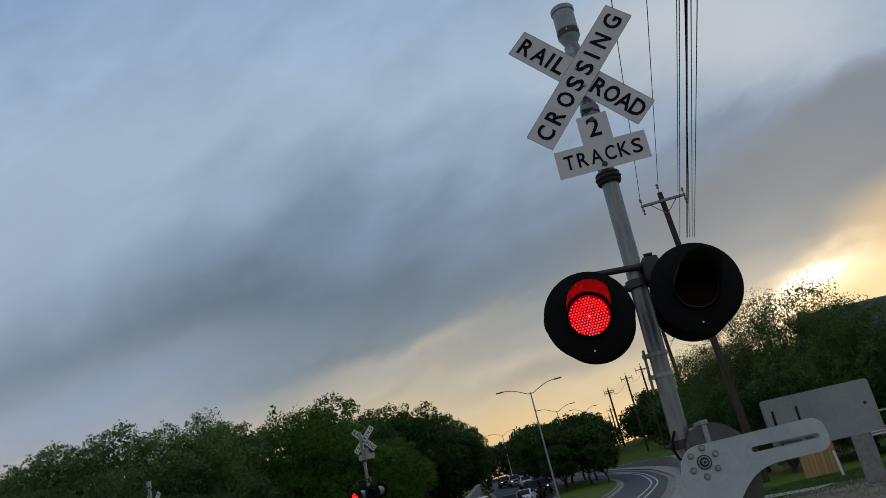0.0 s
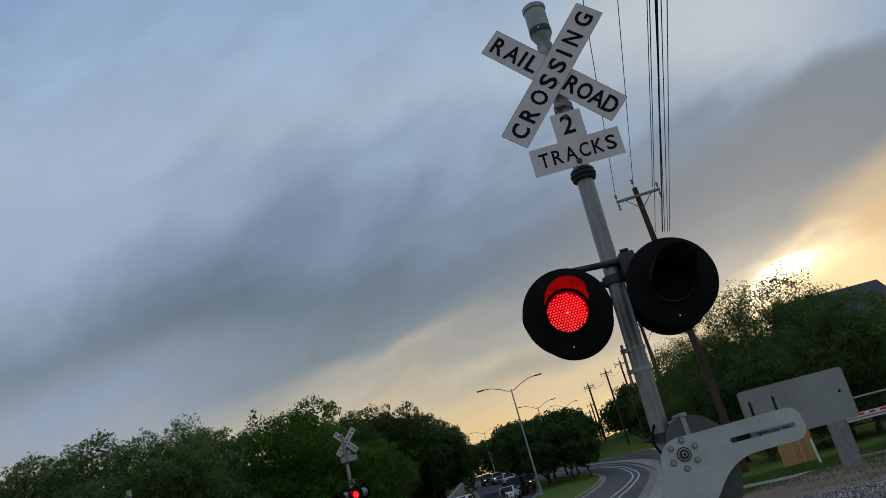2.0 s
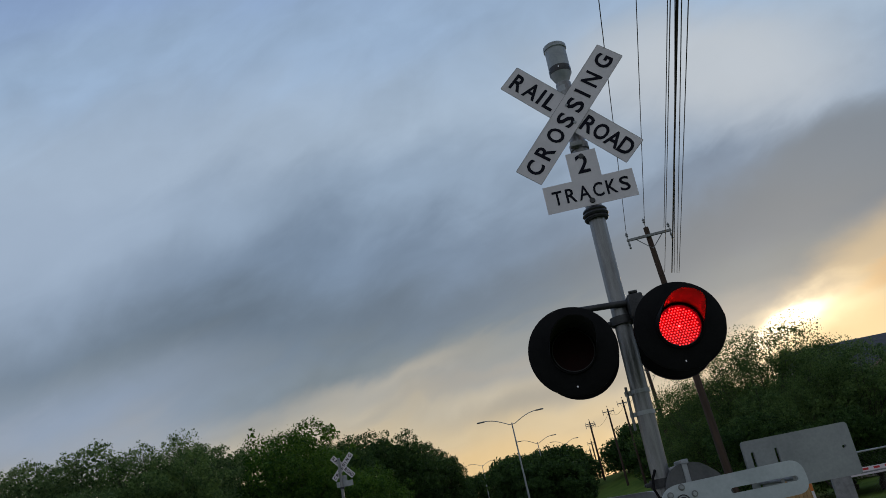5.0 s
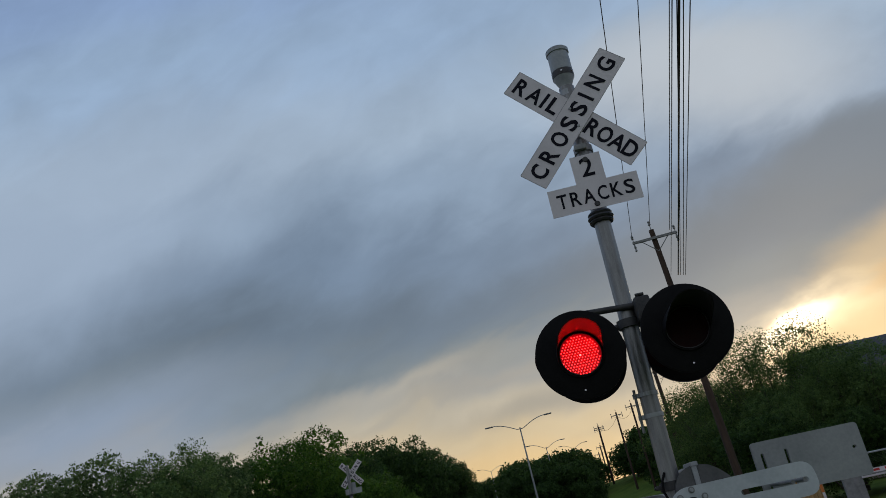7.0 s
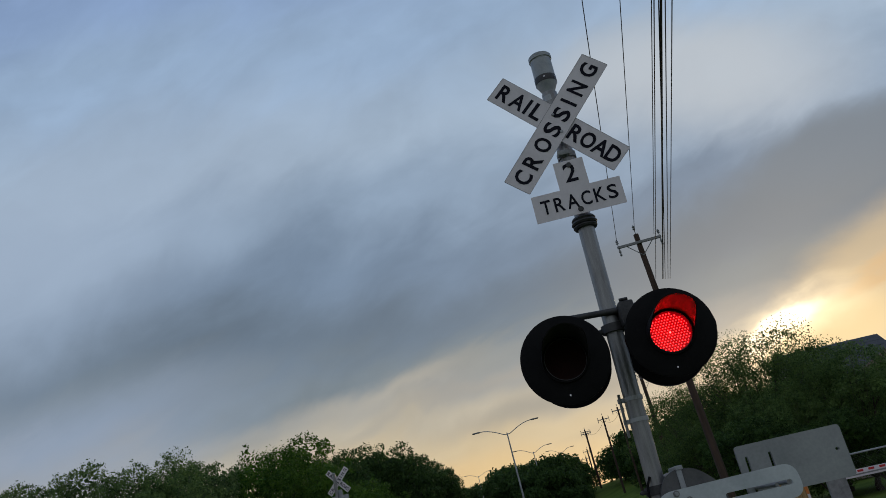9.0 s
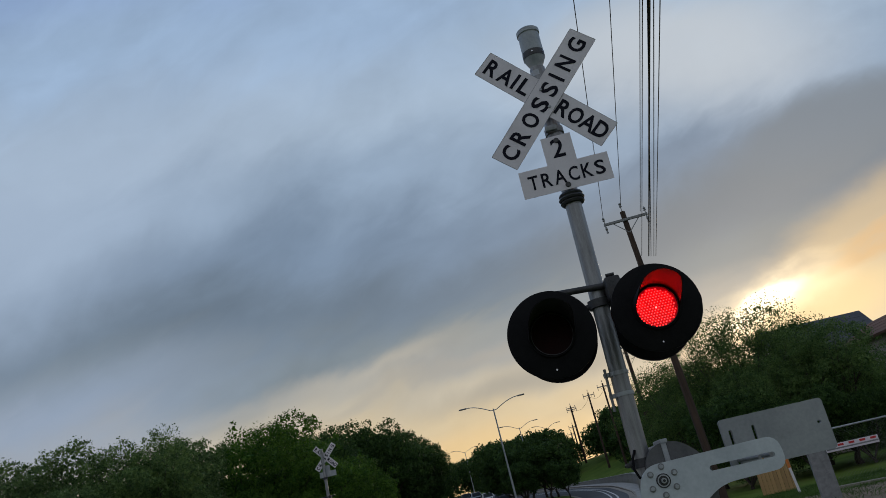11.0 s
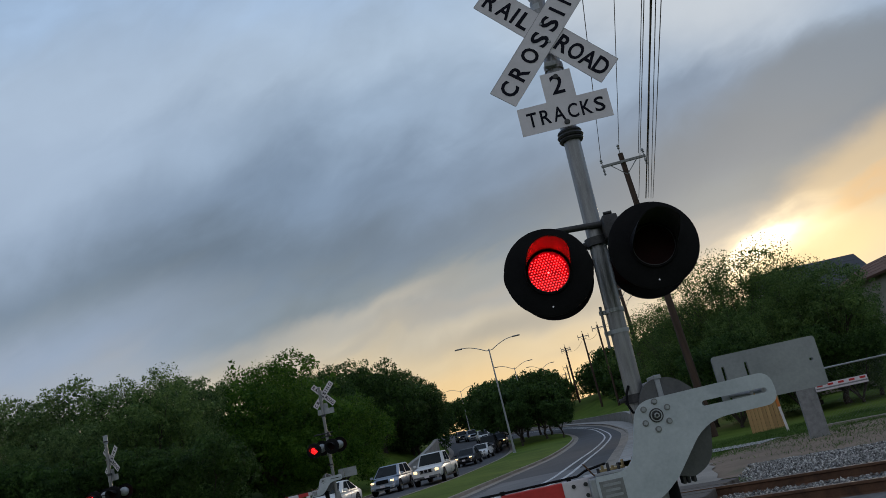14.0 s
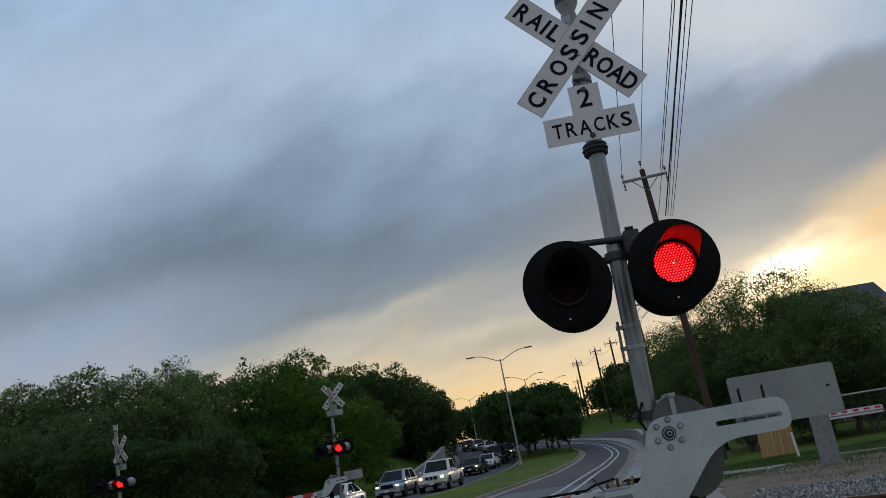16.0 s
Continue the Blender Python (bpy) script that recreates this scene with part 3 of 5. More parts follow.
# ---------------------------------------------------------------- crossing signals
def led_lamp(name, parent, m, facing_label, lit_group, silver=False):
    """A round flashing lamp: black backing disc, hood, LED panel and two added cover halves that blank it behind the
    disc's opening.
    It faces -y in its own space."""
    bm = bmesh.new()
    n = 48
    rings = []
    for r, y in ((0.139, 0.012), (0.139, -0.002), (0.291, -0.002), (0.302, 0.004), (0.302, 0.030), (0.295, 0.012), (0.139, 0.012)):
        rings.append([bm.verts.new((r * math.cos(2 * math.pi * i / n), y, r * math.sin(2 * math.pi * i / n))) for i in range(n)])
    for p, q in zip(rings, rings[1:]):
        for i in range(n):
            bm.faces.new((p[i], q[i], q[(i + 1) % n], p[(i + 1) % n]))
    lamp = part(name, bm, M["black"], parent, facing_label, smooth=True)
    lamp.matrix_basis = m
    # hood: a tube cut back along its lower side
    bm = bmesh.new()
    prev = None
    for r in (0.156, 0.162):
        ring0, ring1 = [], []
        for i in range(n):
            a = 2 * math.pi * i / n
            reach = 0.40 * (0.08 + 0.92 * step(-0.35, 0.65, math.sin(a)))
            ring0.append(bm.verts.new((r * math.cos(a), -0.003, r * math.sin(a))))
            ring1.append(bm.verts.new((r * 0.95 * math.cos(a) - 0.008, -reach, r * 0.98 * math.sin(a))))
        for i in range(n):
            j = (i + 1) % n
            bm.faces.new((ring0[i], ring0[j], ring1[j], ring1[i]) if r > 0.16 else (ring0[j], ring0[i], ring1[i], ring1[j])).material_index = 0 if r > 0.16 else 1
        if prev:
            for i in range(n):
                j = (i + 1) % n
                bm.faces.new((prev[i], prev[j], ring1[j], ring1[i]))
        prev = ring1
    part("hood", bm, (M["black"], M["hood_inside"]), lamp, smooth=True)
    # housing bowl behind
    bm = lathe(bmesh.new(), [(0.165, 0.0), (0.172, 0.03), (0.165, 0.10), (0.13, 0.17), (0.07, 0.205), (0.0, 0.21)], 32, pose(0, 0.045, 0, -90))
    part("housing", bm, M["galv"] if silver else M["black"], lamp, "silver-grey lamp housing" if silver else "", smooth=True)
    bm = bmesh.new()
    bmesh.ops.create_circle(bm, cap_ends=True, segments=32, radius=0.150, matrix=pose(0, 0.036, 0, 90))
    part("lens", bm, M["led"], lamp, "glowing red lens")
    bm = bmesh.new()
    pitch = 0.0205
    for i in range(-8, 9):
        for j in range(-8, 9):
            x, z = pitch * (i + 0.5 * (j % 2)), pitch * 0.87 * j
            if 0.012 < math.hypot(x, z) < 0.134:
                bmesh.ops.create_circle(bm, cap_ends=True, segments=6, radius=0.0043, matrix=pose(x, 0.033, z, 90))
    tagged(part("diode_array", bm, M["led_dot"], lamp), "small glowing red diodes", kind="stuff")
    bm = bmesh.new()
    bmesh.ops.create_circle(bm, cap_ends=True, segments=8, radius=0.0075, matrix=pose(0, 0.032, 0, 90))
    part("centre_diode", bm, M["led_core"], lamp)
    # opaque ring added to stop the panel's light leaking out behind the disc
    bm = lathe(bmesh.new(), [(0.151, 0.0), (0.151, 0.024), (0.170, 0.024), (0.170, 0.0)], 32, pose(0, 0.0225, 0, -90))
    part("gasket", bm, M["black"], lamp)
    # thin raised rim round the opening
    bm = lathe(bmesh.new(), [(0.138, 0.0), (0.138, 0.006), (0.143, 0.006), (0.143, 0.0)], 40, pose(0, -0.001, 0, 90))
    part("rim", bm, M["dark_iron"], lamp, smooth=True)
    # two dark halves, added to hide the always-lit panel while the lamp is off
    for s in (-1, 1):
        bm = bmesh.new()
        arc = [(-s * 0.003, -0.157)] + [(s * 0.158 * math.cos(q), 0.158 * math.sin(q)) for q in (radians(-88 + 176 * i / 24) for i in range(25))] + [(-s * 0.003, 0.157)]
        y = 0.0145 if s < 0 else 0.0175
        vs = [[bm.verts.new((x, yy, z)) for x, z in arc] for yy in (y, y + 0.002)]
        bm.faces.new(vs[0]), bm.faces.new(vs[1][::-1])
        for i in range(len(arc)):
            j = (i + 1) % len(arc)
            bm.faces.new((vs[0][i], vs[1][i], vs[1][j], vs[0][j]))
        bmesh.ops.recalc_face_normals(bm, faces=bm.faces)
        blade = part("shutter_blade", bm, M["cover_dark"], lamp, "dark red-black cover half added to blank the lit lens")
        FLASH_COVERS.append((blade, s, lit_group))
    # cap screw on the disc
    bm = bmesh.new()
    for x, z in ((-0.028, -0.240),):
        tube(bm, (x, 0.0, z), (x, -0.006, z), 0.006, n=8)
    part("screw", bm, M["chrome"], lamp)
    return lamp


FLASH_COVERS = []


# the signs sit slightly turned and out of plumb on the mast
SIGN_SET = pose(0.015, 0, 4.305, 0, 1.2, -3.8) @ pose(0, 0, -4.3)


def crossbuck(parent, y, hang=Matrix()):
    """Two crossed lettered blades, facing -y."""
    top = None
    for k, (turn, words, half) in enumerate(((47.6, "CROSSING", 0.628), (-47.0, "RAIL ROAD", 0.594))):
        m = hang @ SIGN_SET @ pose(0, y + 0.006 * k, 4.3, 0, -turn, 0)
        bm = slab(bmesh.new(), rounded(-half, -0.1145, half, 0.1145, 0.008, 2), -0.0015, 0.0015)
        blade = part("crossbuck_blade", bm, M["sign_white"], parent, "white reflective blade with black lettering")
        blade.matrix_basis = m
        if k == 0:
            xs = (-0.515, -0.368, -0.212, -0.066, 0.078, 0.190, 0.326, 0.500)
            ws = (0.100, 0.100, 0.112, 0.096, 0.096, 0.024, 0.104, 0.108)
            items = [(ch, x * 1.03, 0, w * 1.06, 0.140) for ch, x, w in zip("CROSSING", xs, ws)]
        else:
            items = [(ch, x * 0.985, 0, w * 1.06, 0.140) for ch, x, w in zip("RAILROAD", (-0.505, -0.370, -0.278, -0.185, 0.180, 0.295, 0.412, 0.525), (0.098, 0.112, 0.024, 0.084, 0.098, 0.108, 0.112, 0.100))]
        for word in ((items,) if k == 0 else (items[:4], items[4:])):
            part("lettering", letters(bmesh.new(), word, Matrix(), 0.0035, 0.024), M["sign_black"], blade)
        # thin grey strips paint in the shade of a rim fold along the edges
        bm = bmesh.new()
        for z in (-0.1135, 0.1135):
            box(bm, (0, -0.0022, z), (2 * half - 0.01, 0.001, 0.0022))
        for x in (0.002 - half, half - 0.002):
            box(bm, (x, -0.0022, 0), (0.0022, 0.001, 0.222))
        part("edge_line", bm, M["galv_dark"], blade)
    for x, z in ((-0.012, 0.075), (0.020, -0.085)):
        part("bolt", tube(bmesh.new(), (x, y - 0.002, 4.3 + z), (x, y - 0.010, 4.3 + z), 0.013, 0.010, n=10), M["galv"], parent).matrix_basis = hang @ SIGN_SET


def tracks_sign(parent, y, back=False, hang=Matrix()):
    """The T-shaped plate that counts the tracks."""
    pts = [(-0.343, 3.515), (0.343, 3.515), (0.343, 3.737), (0.115, 3.737), (0.115, 3.965), (-0.115, 3.965), (-0.115, 3.737), (-0.343, 3.737)]
    sign = part("track_count_sign", slab(bmesh.new(), pts, y - 0.0015, y + 0.0015), M["sign_white"] if not back else M["galv"], parent, "white inverted T sign with black lettering" if not back else "bare grey back of a sign plate")
    sign.matrix_basis = hang @ pose(0.006, 0, 3.63, 0, 0.6, -3.4) @ pose(0, 0, -3.63)
    if not back:
        items = [(ch, x, 3.628, w * 1.04, 0.116) for ch, x, w in zip("TRACKS", (-0.248, -0.146, -0.044, 0.062, 0.164, 0.262), (0.072, 0.074, 0.086, 0.074, 0.078, 0.074))]
        for word in (items, [("2", -0.004, 3.862, 0.098, 0.155)]):
            part("lettering", letters(bmesh.new(), word, Matrix.Translation((0, y, 0)), 0.003, 0.014), M["sign_black"], sign)
        for x, z in ((0.0, 3.925), (0.0, 3.552)):
            part("bolt", tube(bmesh.new(), (x, y - 0.002, z), (x, y - 0.012, z), 0.022, 0.019, n=14), M["dark_iron"], sign)


def gate_machine(holder, arm_len, shift):
    """The gate mechanism: side plates, gearbox, weight plates and the lowered arm. It stands beside the mast."""
    parent = holder
    first = set(holder.children)
    # gear case behind the near plate
    bm = bmesh.new()
    prof_pts = smooth_outline([(-0.03, 1.02), (0.10, 0.94), (0.20, 0.91), (0.33, 0.98), (0.375, 1.12), (0.40, 1.32), (0.36, 1.46), (0.22, 1.59), (0.05, 1.585), (-0.03, 1.48)], [0.05, 0.05, 0.08, 0.1, 0.1, 0.1, 0.1, 0.1, 0.08, 0.05])
    slab(bm, prof_pts, -0.02, 0.34)
    part("gear_case", bm, M["grey_paint"], parent, "grey painted gear case with a rounded top", smooth=True)
    bm = box(bmesh.new(), (0.13, 0.10, 1.595), (0.05, 0.28, 0.03), bevel=0.006)
    box(bm, (0.125, -0.027, 1.53), (0.035, 0.012, 0.15), bevel=0.004)
    part("lid_strap", bm, M["galv"], parent)
    bm = bmesh.new()
    for x in (0.13, 0.16, 0.20):
        box(bm, (x, 0.05, 0.905), (0.02, 0.10, 0.05), bevel=0.004)
    part("case_foot", bm, M["dark_iron"], parent)
    bm = tube(bmesh.new(), (0.02, 0.16, 0.1), (0.02, 0.16, 1.0), 0.09, 0.09, 16)
    part("machine_pedestal", bm, M["black"], parent, smooth=True)
    slot = rounded(0.33, 1.345, 0.755, 1.378, 0.016, 5)
    outline = smooth_outline([(-0.09, 1.46), (0.80, 1.475), (0.815, 1.265), (0.32, 1.255), (0.045, 0.93), (-0.10, 0.83), (-0.46, 0.83), (-0.46, 1.055), (-0.215, 1.055)],
                             [0.11, 0.09, 0.09, 0.16, 0.12, 0.12, 0.01, 0.01, 0.11], 7)
    y = -0.215
    plate = part("side_plate", slab(bmesh.new(), outline, y, y + 0.014, holes=(slot,)), M["galv_plate"], parent, "galvanised cranked side plate with a long slot")
    for r0, r1, dep, mat in ((0.0, 0.046, 0.006, "dark_iron"), (0.031, 0.038, 0.009, "galv"), (0.0, 0.027, 0.014, "dark_iron")):
        bm = lathe(bmesh.new(), [(r0, dep), (r1, dep), (r1, 0.0)], 24, pose(0.025, y, 1.352, 90))
        part("shaft_end", bm, M[mat], plate)
    part("shaft_nut", tube(bmesh.new(), (0.025, y - 0.014, 1.352), (0.025, y - 0.030, 1.352), 0.019, 0.018, n=6), M["galv"], plate)
    part("shaft_tip", tube(bmesh.new(), (0.025, y - 0.030, 1.352), (0.025, y - 0.036, 1.352), 0.009, n=12), M["dark_iron"], plate)
    for i in range(6):
        a = radians(60 * i + 24)
        cx, cz = 0.025 + 0.088 * math.cos(a), 1.352 + 0.088 * math.sin(a)
        o = part("washer", tube(bmesh.new(), (cx, y, cz), (cx, y - 0.004, cz), 0.021, n=16), M["galv_dark"], plate)
        o = part("hex_bolt", tube(bmesh.new(), (cx, y - 0.004, cz), (cx, y - 0.017, cz), 0.014, 0.013, n=6), M["galv"], plate)
    # weight plate carried at the tail
    bm = slab(bmesh.new(), rounded(0.60, 1.30, 1.345, 1.655, 0.025, 4), 0.295, 0.325,
              holes=(rounded(0.650, 1.33, 0.672, 1.575, 0.01, 3), rounded(0.815, 1.33, 0.837, 1.575, 0.01, 3), rounded(1.265, 1.485, 1.292, 1.505, 0.009, 3)))
    part("weight_plate", bm, M["galv_darker"], parent, "flat galvanised counterweight plate with two slots")
    for x in (0.66, 0.735):
        part("tie_rod", tube(bmesh.new(), (x, -0.20, 1.362), (x, 0.31, 1.362), 0.012, n=10), M["galv_dark"], parent)
    # arm clamp and arm
    bm = box(bmesh.new(), (-0.42, 0.05, 0.95), (0.16, 0.50, 0.20), bevel=0.01)
    part("arm_clamp", bm, M["galv"], parent)
    bm = box(bmesh.new(), (-0.365, -0.218, 0.945), (0.155, 0.006, 0.155), bevel=0.002)
    part("maker_plate", bm, M["galv_dark"], parent, "embossed grey maker's plate")
    bm = bmesh.new()
    for i in range(4):
        box(bm, (-0.365, -0.222, 0.995 - 0.034 * i), (0.115 - 0.02 * (i % 2), 0.003, 0.016))
    part("plate_mark", bm, M["galv"], parent)
    bm = box(bmesh.new(), (-0.335, -0.08, 1.062), (0.23, 0.16, 0.016), bevel=0.003)
    tray = part("terminal_tray", bm, M["galv"], parent, "open cable terminal tray on the arm")
    for px, ry in ((-0.455, -32), (-0.205, 34)):
        part("flap", box(bmesh.new(), (0, 0, 0.045), (0.006, 0.15, 0.10), pose(px, -0.08, 1.065, 0, ry, 0), 0.001), M["rust"], tray, "brown sheet flap")
    for i in range(6):
        part("terminal", tube(bmesh.new(), (-0.42 + 0.034 * i, -0.11 + 0.03 * (i % 2), 1.07), (-0.42 + 0.034 * i, -0.11 + 0.03 * (i % 2), 1.10 + 0.012 * (i % 3)), 0.010, n=8), M["brass"] if i % 2 else M["dark_iron"], tray)
    part("terminal_bar", box(bmesh.new(), (-0.335, -0.06, 1.078), (0.17, 0.05, 0.018), bevel=0.003), M["brass"], tray, "brass terminal bar")
    x = -0.46
    i = 0
    y0 = -0.06
    while x > -arm_len:
        w = 0.21 if i == 0 else 0.41
        bm = box(bmesh.new(), (x - w / 2, y0, 0.985), (w, 0.06, 0.145), bevel=0.006)
        part("arm_section", bm, M["sign_white"] if i % 2 == 0 else M["red_tape"], parent, "white arm section" if i % 2 == 0 else "red reflective arm section")
        x -= w
        i += 1
    bm = sweep(bmesh.new(), [(-0.36, y0, 1.12), (-0.50, y0, 1.10), (-0.56, y0, 1.075)] + [(-0.56 - 0.4 * j, y0 + 0.01 * (j % 2), 1.070) for j in range(1, int(arm_len / 0.4) - 1)], 0.008, 8)
    for j in range(int(arm_len / 0.45)):
        part("cable_clip", box(bmesh.new(), (-0.62 - 0.45 * j, y0, 1.068), (0.03, 0.03, 0.03)), M["black"], parent)
    part("arm_cable", bm, M["black"], parent, "black cable clipped along the arm")
    for x, z in ((-0.52, 1.02), (-0.52, 0.95), (-0.60, 1.02)):
        part("arm_bolt", tube(bmesh.new(), (x, y0 - 0.03, z), (x, y0 - 0.045, z), 0.014, n=8), M["dark_iron"], parent)
    for o in set(holder.children) - first:
        o.matrix_basis = Matrix.Translation(shift) @ o.matrix_basis


def crossing_signal(m, label, group_near, sign_y=-0.0, sign_front=True, tracks_back=False, arm_len=5.0, finial=True, rear_dx=0.0, lamps_dx=0.0, hang=Matrix()):
    s = thing("crossing_signal", m, label, "crossing signal", "level crossing signals")
    py = 0.10
    bm = tube(bmesh.new(), (-0.054, py, 0.1), (0.041, py, 4.62), 0.064, 0.062, 28)
    part("mast", bm, M["pole_alu"], s, "dull aluminium mast", smooth=True)
    bm = bmesh.new()
    lathe(bm, [(0.25, 0.0), (0.25, 0.05), (0.14, 0.12), (0.10, 0.40), (0.075, 0.42)], 24, pose(0, py, 0.0))
    part("mast_base", bm, M["galv_dark"], s, smooth=True)
    # clamp bands
    for z in (2.115, 1.965):
        bm = lathe(bmesh.new(), [(0.066, -0.014), (0.071, -0.014), (0.071, 0.014), (0.066, 0.014)], 24, pose(-0.056 + 0.021 * z, py, z))
        box(bm, (-0.100, py - 0.01, z), (0.04, 0.02, 0.03))
        part("band", bm, M["galv"], s, smooth=True)
    bm = tube(bmesh.new(), (-0.112, py - 0.02, 1.86), (-0.104, py - 0.02, 2.16), 0.010, n=8)
    part("conduit", bm, M["galv_dark"], s)
    bm = sweep(bmesh.new(), [(-0.02, 0.0, 1.38), (-0.085, -0.01, 1.40), (-0.105, 0.0, 1.46), (-0.09, 0.03, 1.53), (-0.06, 0.05, 1.58)], 0.009, 10)
    part("hose", bm, M["black"], s, "black flexible cable hose", smooth=True)
    bm = lathe(bmesh.new(), [(0.064, 1.46), (0.084, 1.46), (0.084, 1.52), (0.064, 1.52)], 24, pose(-0.025, py, 0))
    box(bm, (-0.120, py - 0.02, 1.49), (0.04, 0.045, 0.03), bevel=0.006)
    tube(bm, (-0.150, py - 0.02, 1.49), (-0.12, py - 0.02, 1.49), 0.008, n=8)
    part("lower_clamp", bm, M["dark_iron"], s, smooth=True)
    bm = bmesh.new()
    for z, r in ((3.42, 0.085), (3.45, 0.092), (3.48, 0.085)):
        lathe(bm, [(0.06, z - 0.014), (r, z - 0.014), (r + 0.008, z), (r, z + 0.014), (0.06, z + 0.014)], 24, pose(0.016, py, 0.02))
    part("collar", bm, M["dark_iron"], s, "black ribbed collar", smooth=True)
    bm = lathe(bmesh.new(), [(0.06, 4.02), (0.074, 4.02), (0.074, 4.07), (0.06, 4.07)], 24, pose(0.030, py, 0))
    box(bm, (0.0, py - 0.075, 4.045), (0.09, 0.05, 0.04), bevel=0.004)
    part("sign_clamp", bm, M["galv_dark"], s, smooth=True)
    if finial:
        top = pose(0.040, py, 4.60, 0, 1.2, 0)
        bm = lathe(bmesh.new(), [(0.062, -0.06), (0.062, -0.01), (0.045, 0.0), (0.045, 0.03), (0.060, 0.055), (0.086, 0.11), (0.088, 0.118)], 28, top)
        part("bell_base", bm, M["bell_grey"], s, "grey funnel under the bell", smooth=True)
        bm = lathe(bmesh.new(), [(0.0885, 0.112), (0.0895, 0.165), (0.088, 0.170)], 28, top)
        part("bell_rim", bm, M["dark_iron"], s, "dark band round the foot of the bell", smooth=True)
        bm = lathe(bmesh.new(), [(0.087, 0.160), (0.086, 0.335), (0.094, 0.340), (0.094, 0.372), (0.085, 0.382), (0.0, 0.388)], 28, top)
        part("bell", bm, M["bell_grey"], s, "grey bell drum on the mast top", smooth=True)
        for a in range(6):
            q = radians(60 * a + 20)
            part("bell_screw", tube(bmesh.new(), top @ Vector((0.088 * math.cos(q), 0.088 * math.sin(q), 0.140)), top @ Vector((0.097 * math.cos(q), 0.097 * math.sin(q), 0.140)), 0.007, n=6), M["chrome"], s)
    else:
        bm = lathe(bmesh.new(), [(0.062, 4.61), (0.062, 4.64), (0.0, 4.66)], 20, pose(0.041, py, 0))
        part("mast_cap", bm, M["galv"], s)
    crossbuck(s, sign_y, hang)
    tracks_sign(s, sign_y - 0.004 if not tracks_back else py + 0.08, tracks_back, hang)
    # lamp cross arm and junction block
    part("arm_stay", sweep(bmesh.new(), [(-0.22, 0.10, 2.60), (0.0, py, 2.64), (0.22, 0.14, 2.60)], 0.022, 12), M["dark_iron"], s, smooth=True)
    bm = bmesh.new()
    sweep(bm, [(-0.46 + lamps_dx, 0.02, 2.735), (-0.30 + lamps_dx, 0.02, 2.755), (0.10, 0.03, 2.735), (0.34 + lamps_dx, 0.02, 2.755)], 0.024, 12)
    part("cross_arm", bm, M["dark_iron"], s, "black lamp cross arm", smooth=True)
    bm = box(bmesh.new(), (0.105, 0.0, 2.69), (0.11, 0.16, 0.17), bevel=0.015)
    lathe(bm, [(0.064, 2.60), (0.088, 2.60), (0.088, 2.66), (0.064, 2.66)], 24, pose(0, py, 0))
    tube(bm, (0.07, -0.05, 2.79), (0.13, -0.05, 2.79), 0.012, n=8)
    part("junction_block", bm, M["dark_iron"], s, smooth=True)
    lamp_set = set(s.children)
    for side, x in (("L", -0.430), ("R", 0.298)):
        led_lamp("signal_lamp", s, pose(x + lamps_dx, -0.30, 2.420 if side == "L" else 2.442, 0, 0, 0 if side == "L" else -1), "round black flashing lamp with a hood", group_near + side)
        led_lamp("signal_lamp", s, pose(x + 0.085 + lamps_dx + rear_dx, 0.42, 2.475, 0, 0, 180), "round black lamp seen from behind", group_near + ("R" if side == "L" else "L"), rear_dx != 0)
        bm = tube(bmesh.new(), (x + lamps_dx, -0.05, 2.44), (x + lamps_dx, -0.01, 2.75), 0.026, 0.022, 12)
        tube(bm, (x + lamps_dx + rear_dx, 0.24, 2.46), (x + lamps_dx, 0.0, 2.74), 0.022, 0.022, 12)
        part("lamp_bracket", bm, M["dark_iron"], s, smooth=True)
    if rear_dx:
        for o in set(s.children) - lamp_set:
            o.matrix_basis = Matrix.Translation((-0.06, 0, 0.25 if finial else -0.26)) @ o.matrix_basis
    gate_machine(s, arm_len, (0, 0, 0) if finial and rear_dx == 0 else (-0.45, 0, -0.42))
    return s


crossing_signal(pose(0, 0, 0), "dull aluminium crossing signal with crossbuck, flashing red lamps and lowered gate", "near", arm_len=6.5)
crossing_signal(pose(-8.30, 27, 0.38, 0, -0.8, 2), "crossing signal on the grass island with flashing red lamps", "far", 0.19, True, True, 5.5, False, 0.12, -0.05, pose(0.12, 0, 0))
crossing_signal(pose(-16.42, 25, -0.18, 0, -2.0, 6), "crossing signal beside the woods with a bell and flashing red lamps", "far", 0.19, True, True, 5.0, True, 0.12, -0.05, pose(0.06, 0.10, -0.30, 0, 0, -32) @ pose(0, -0.10, 0))


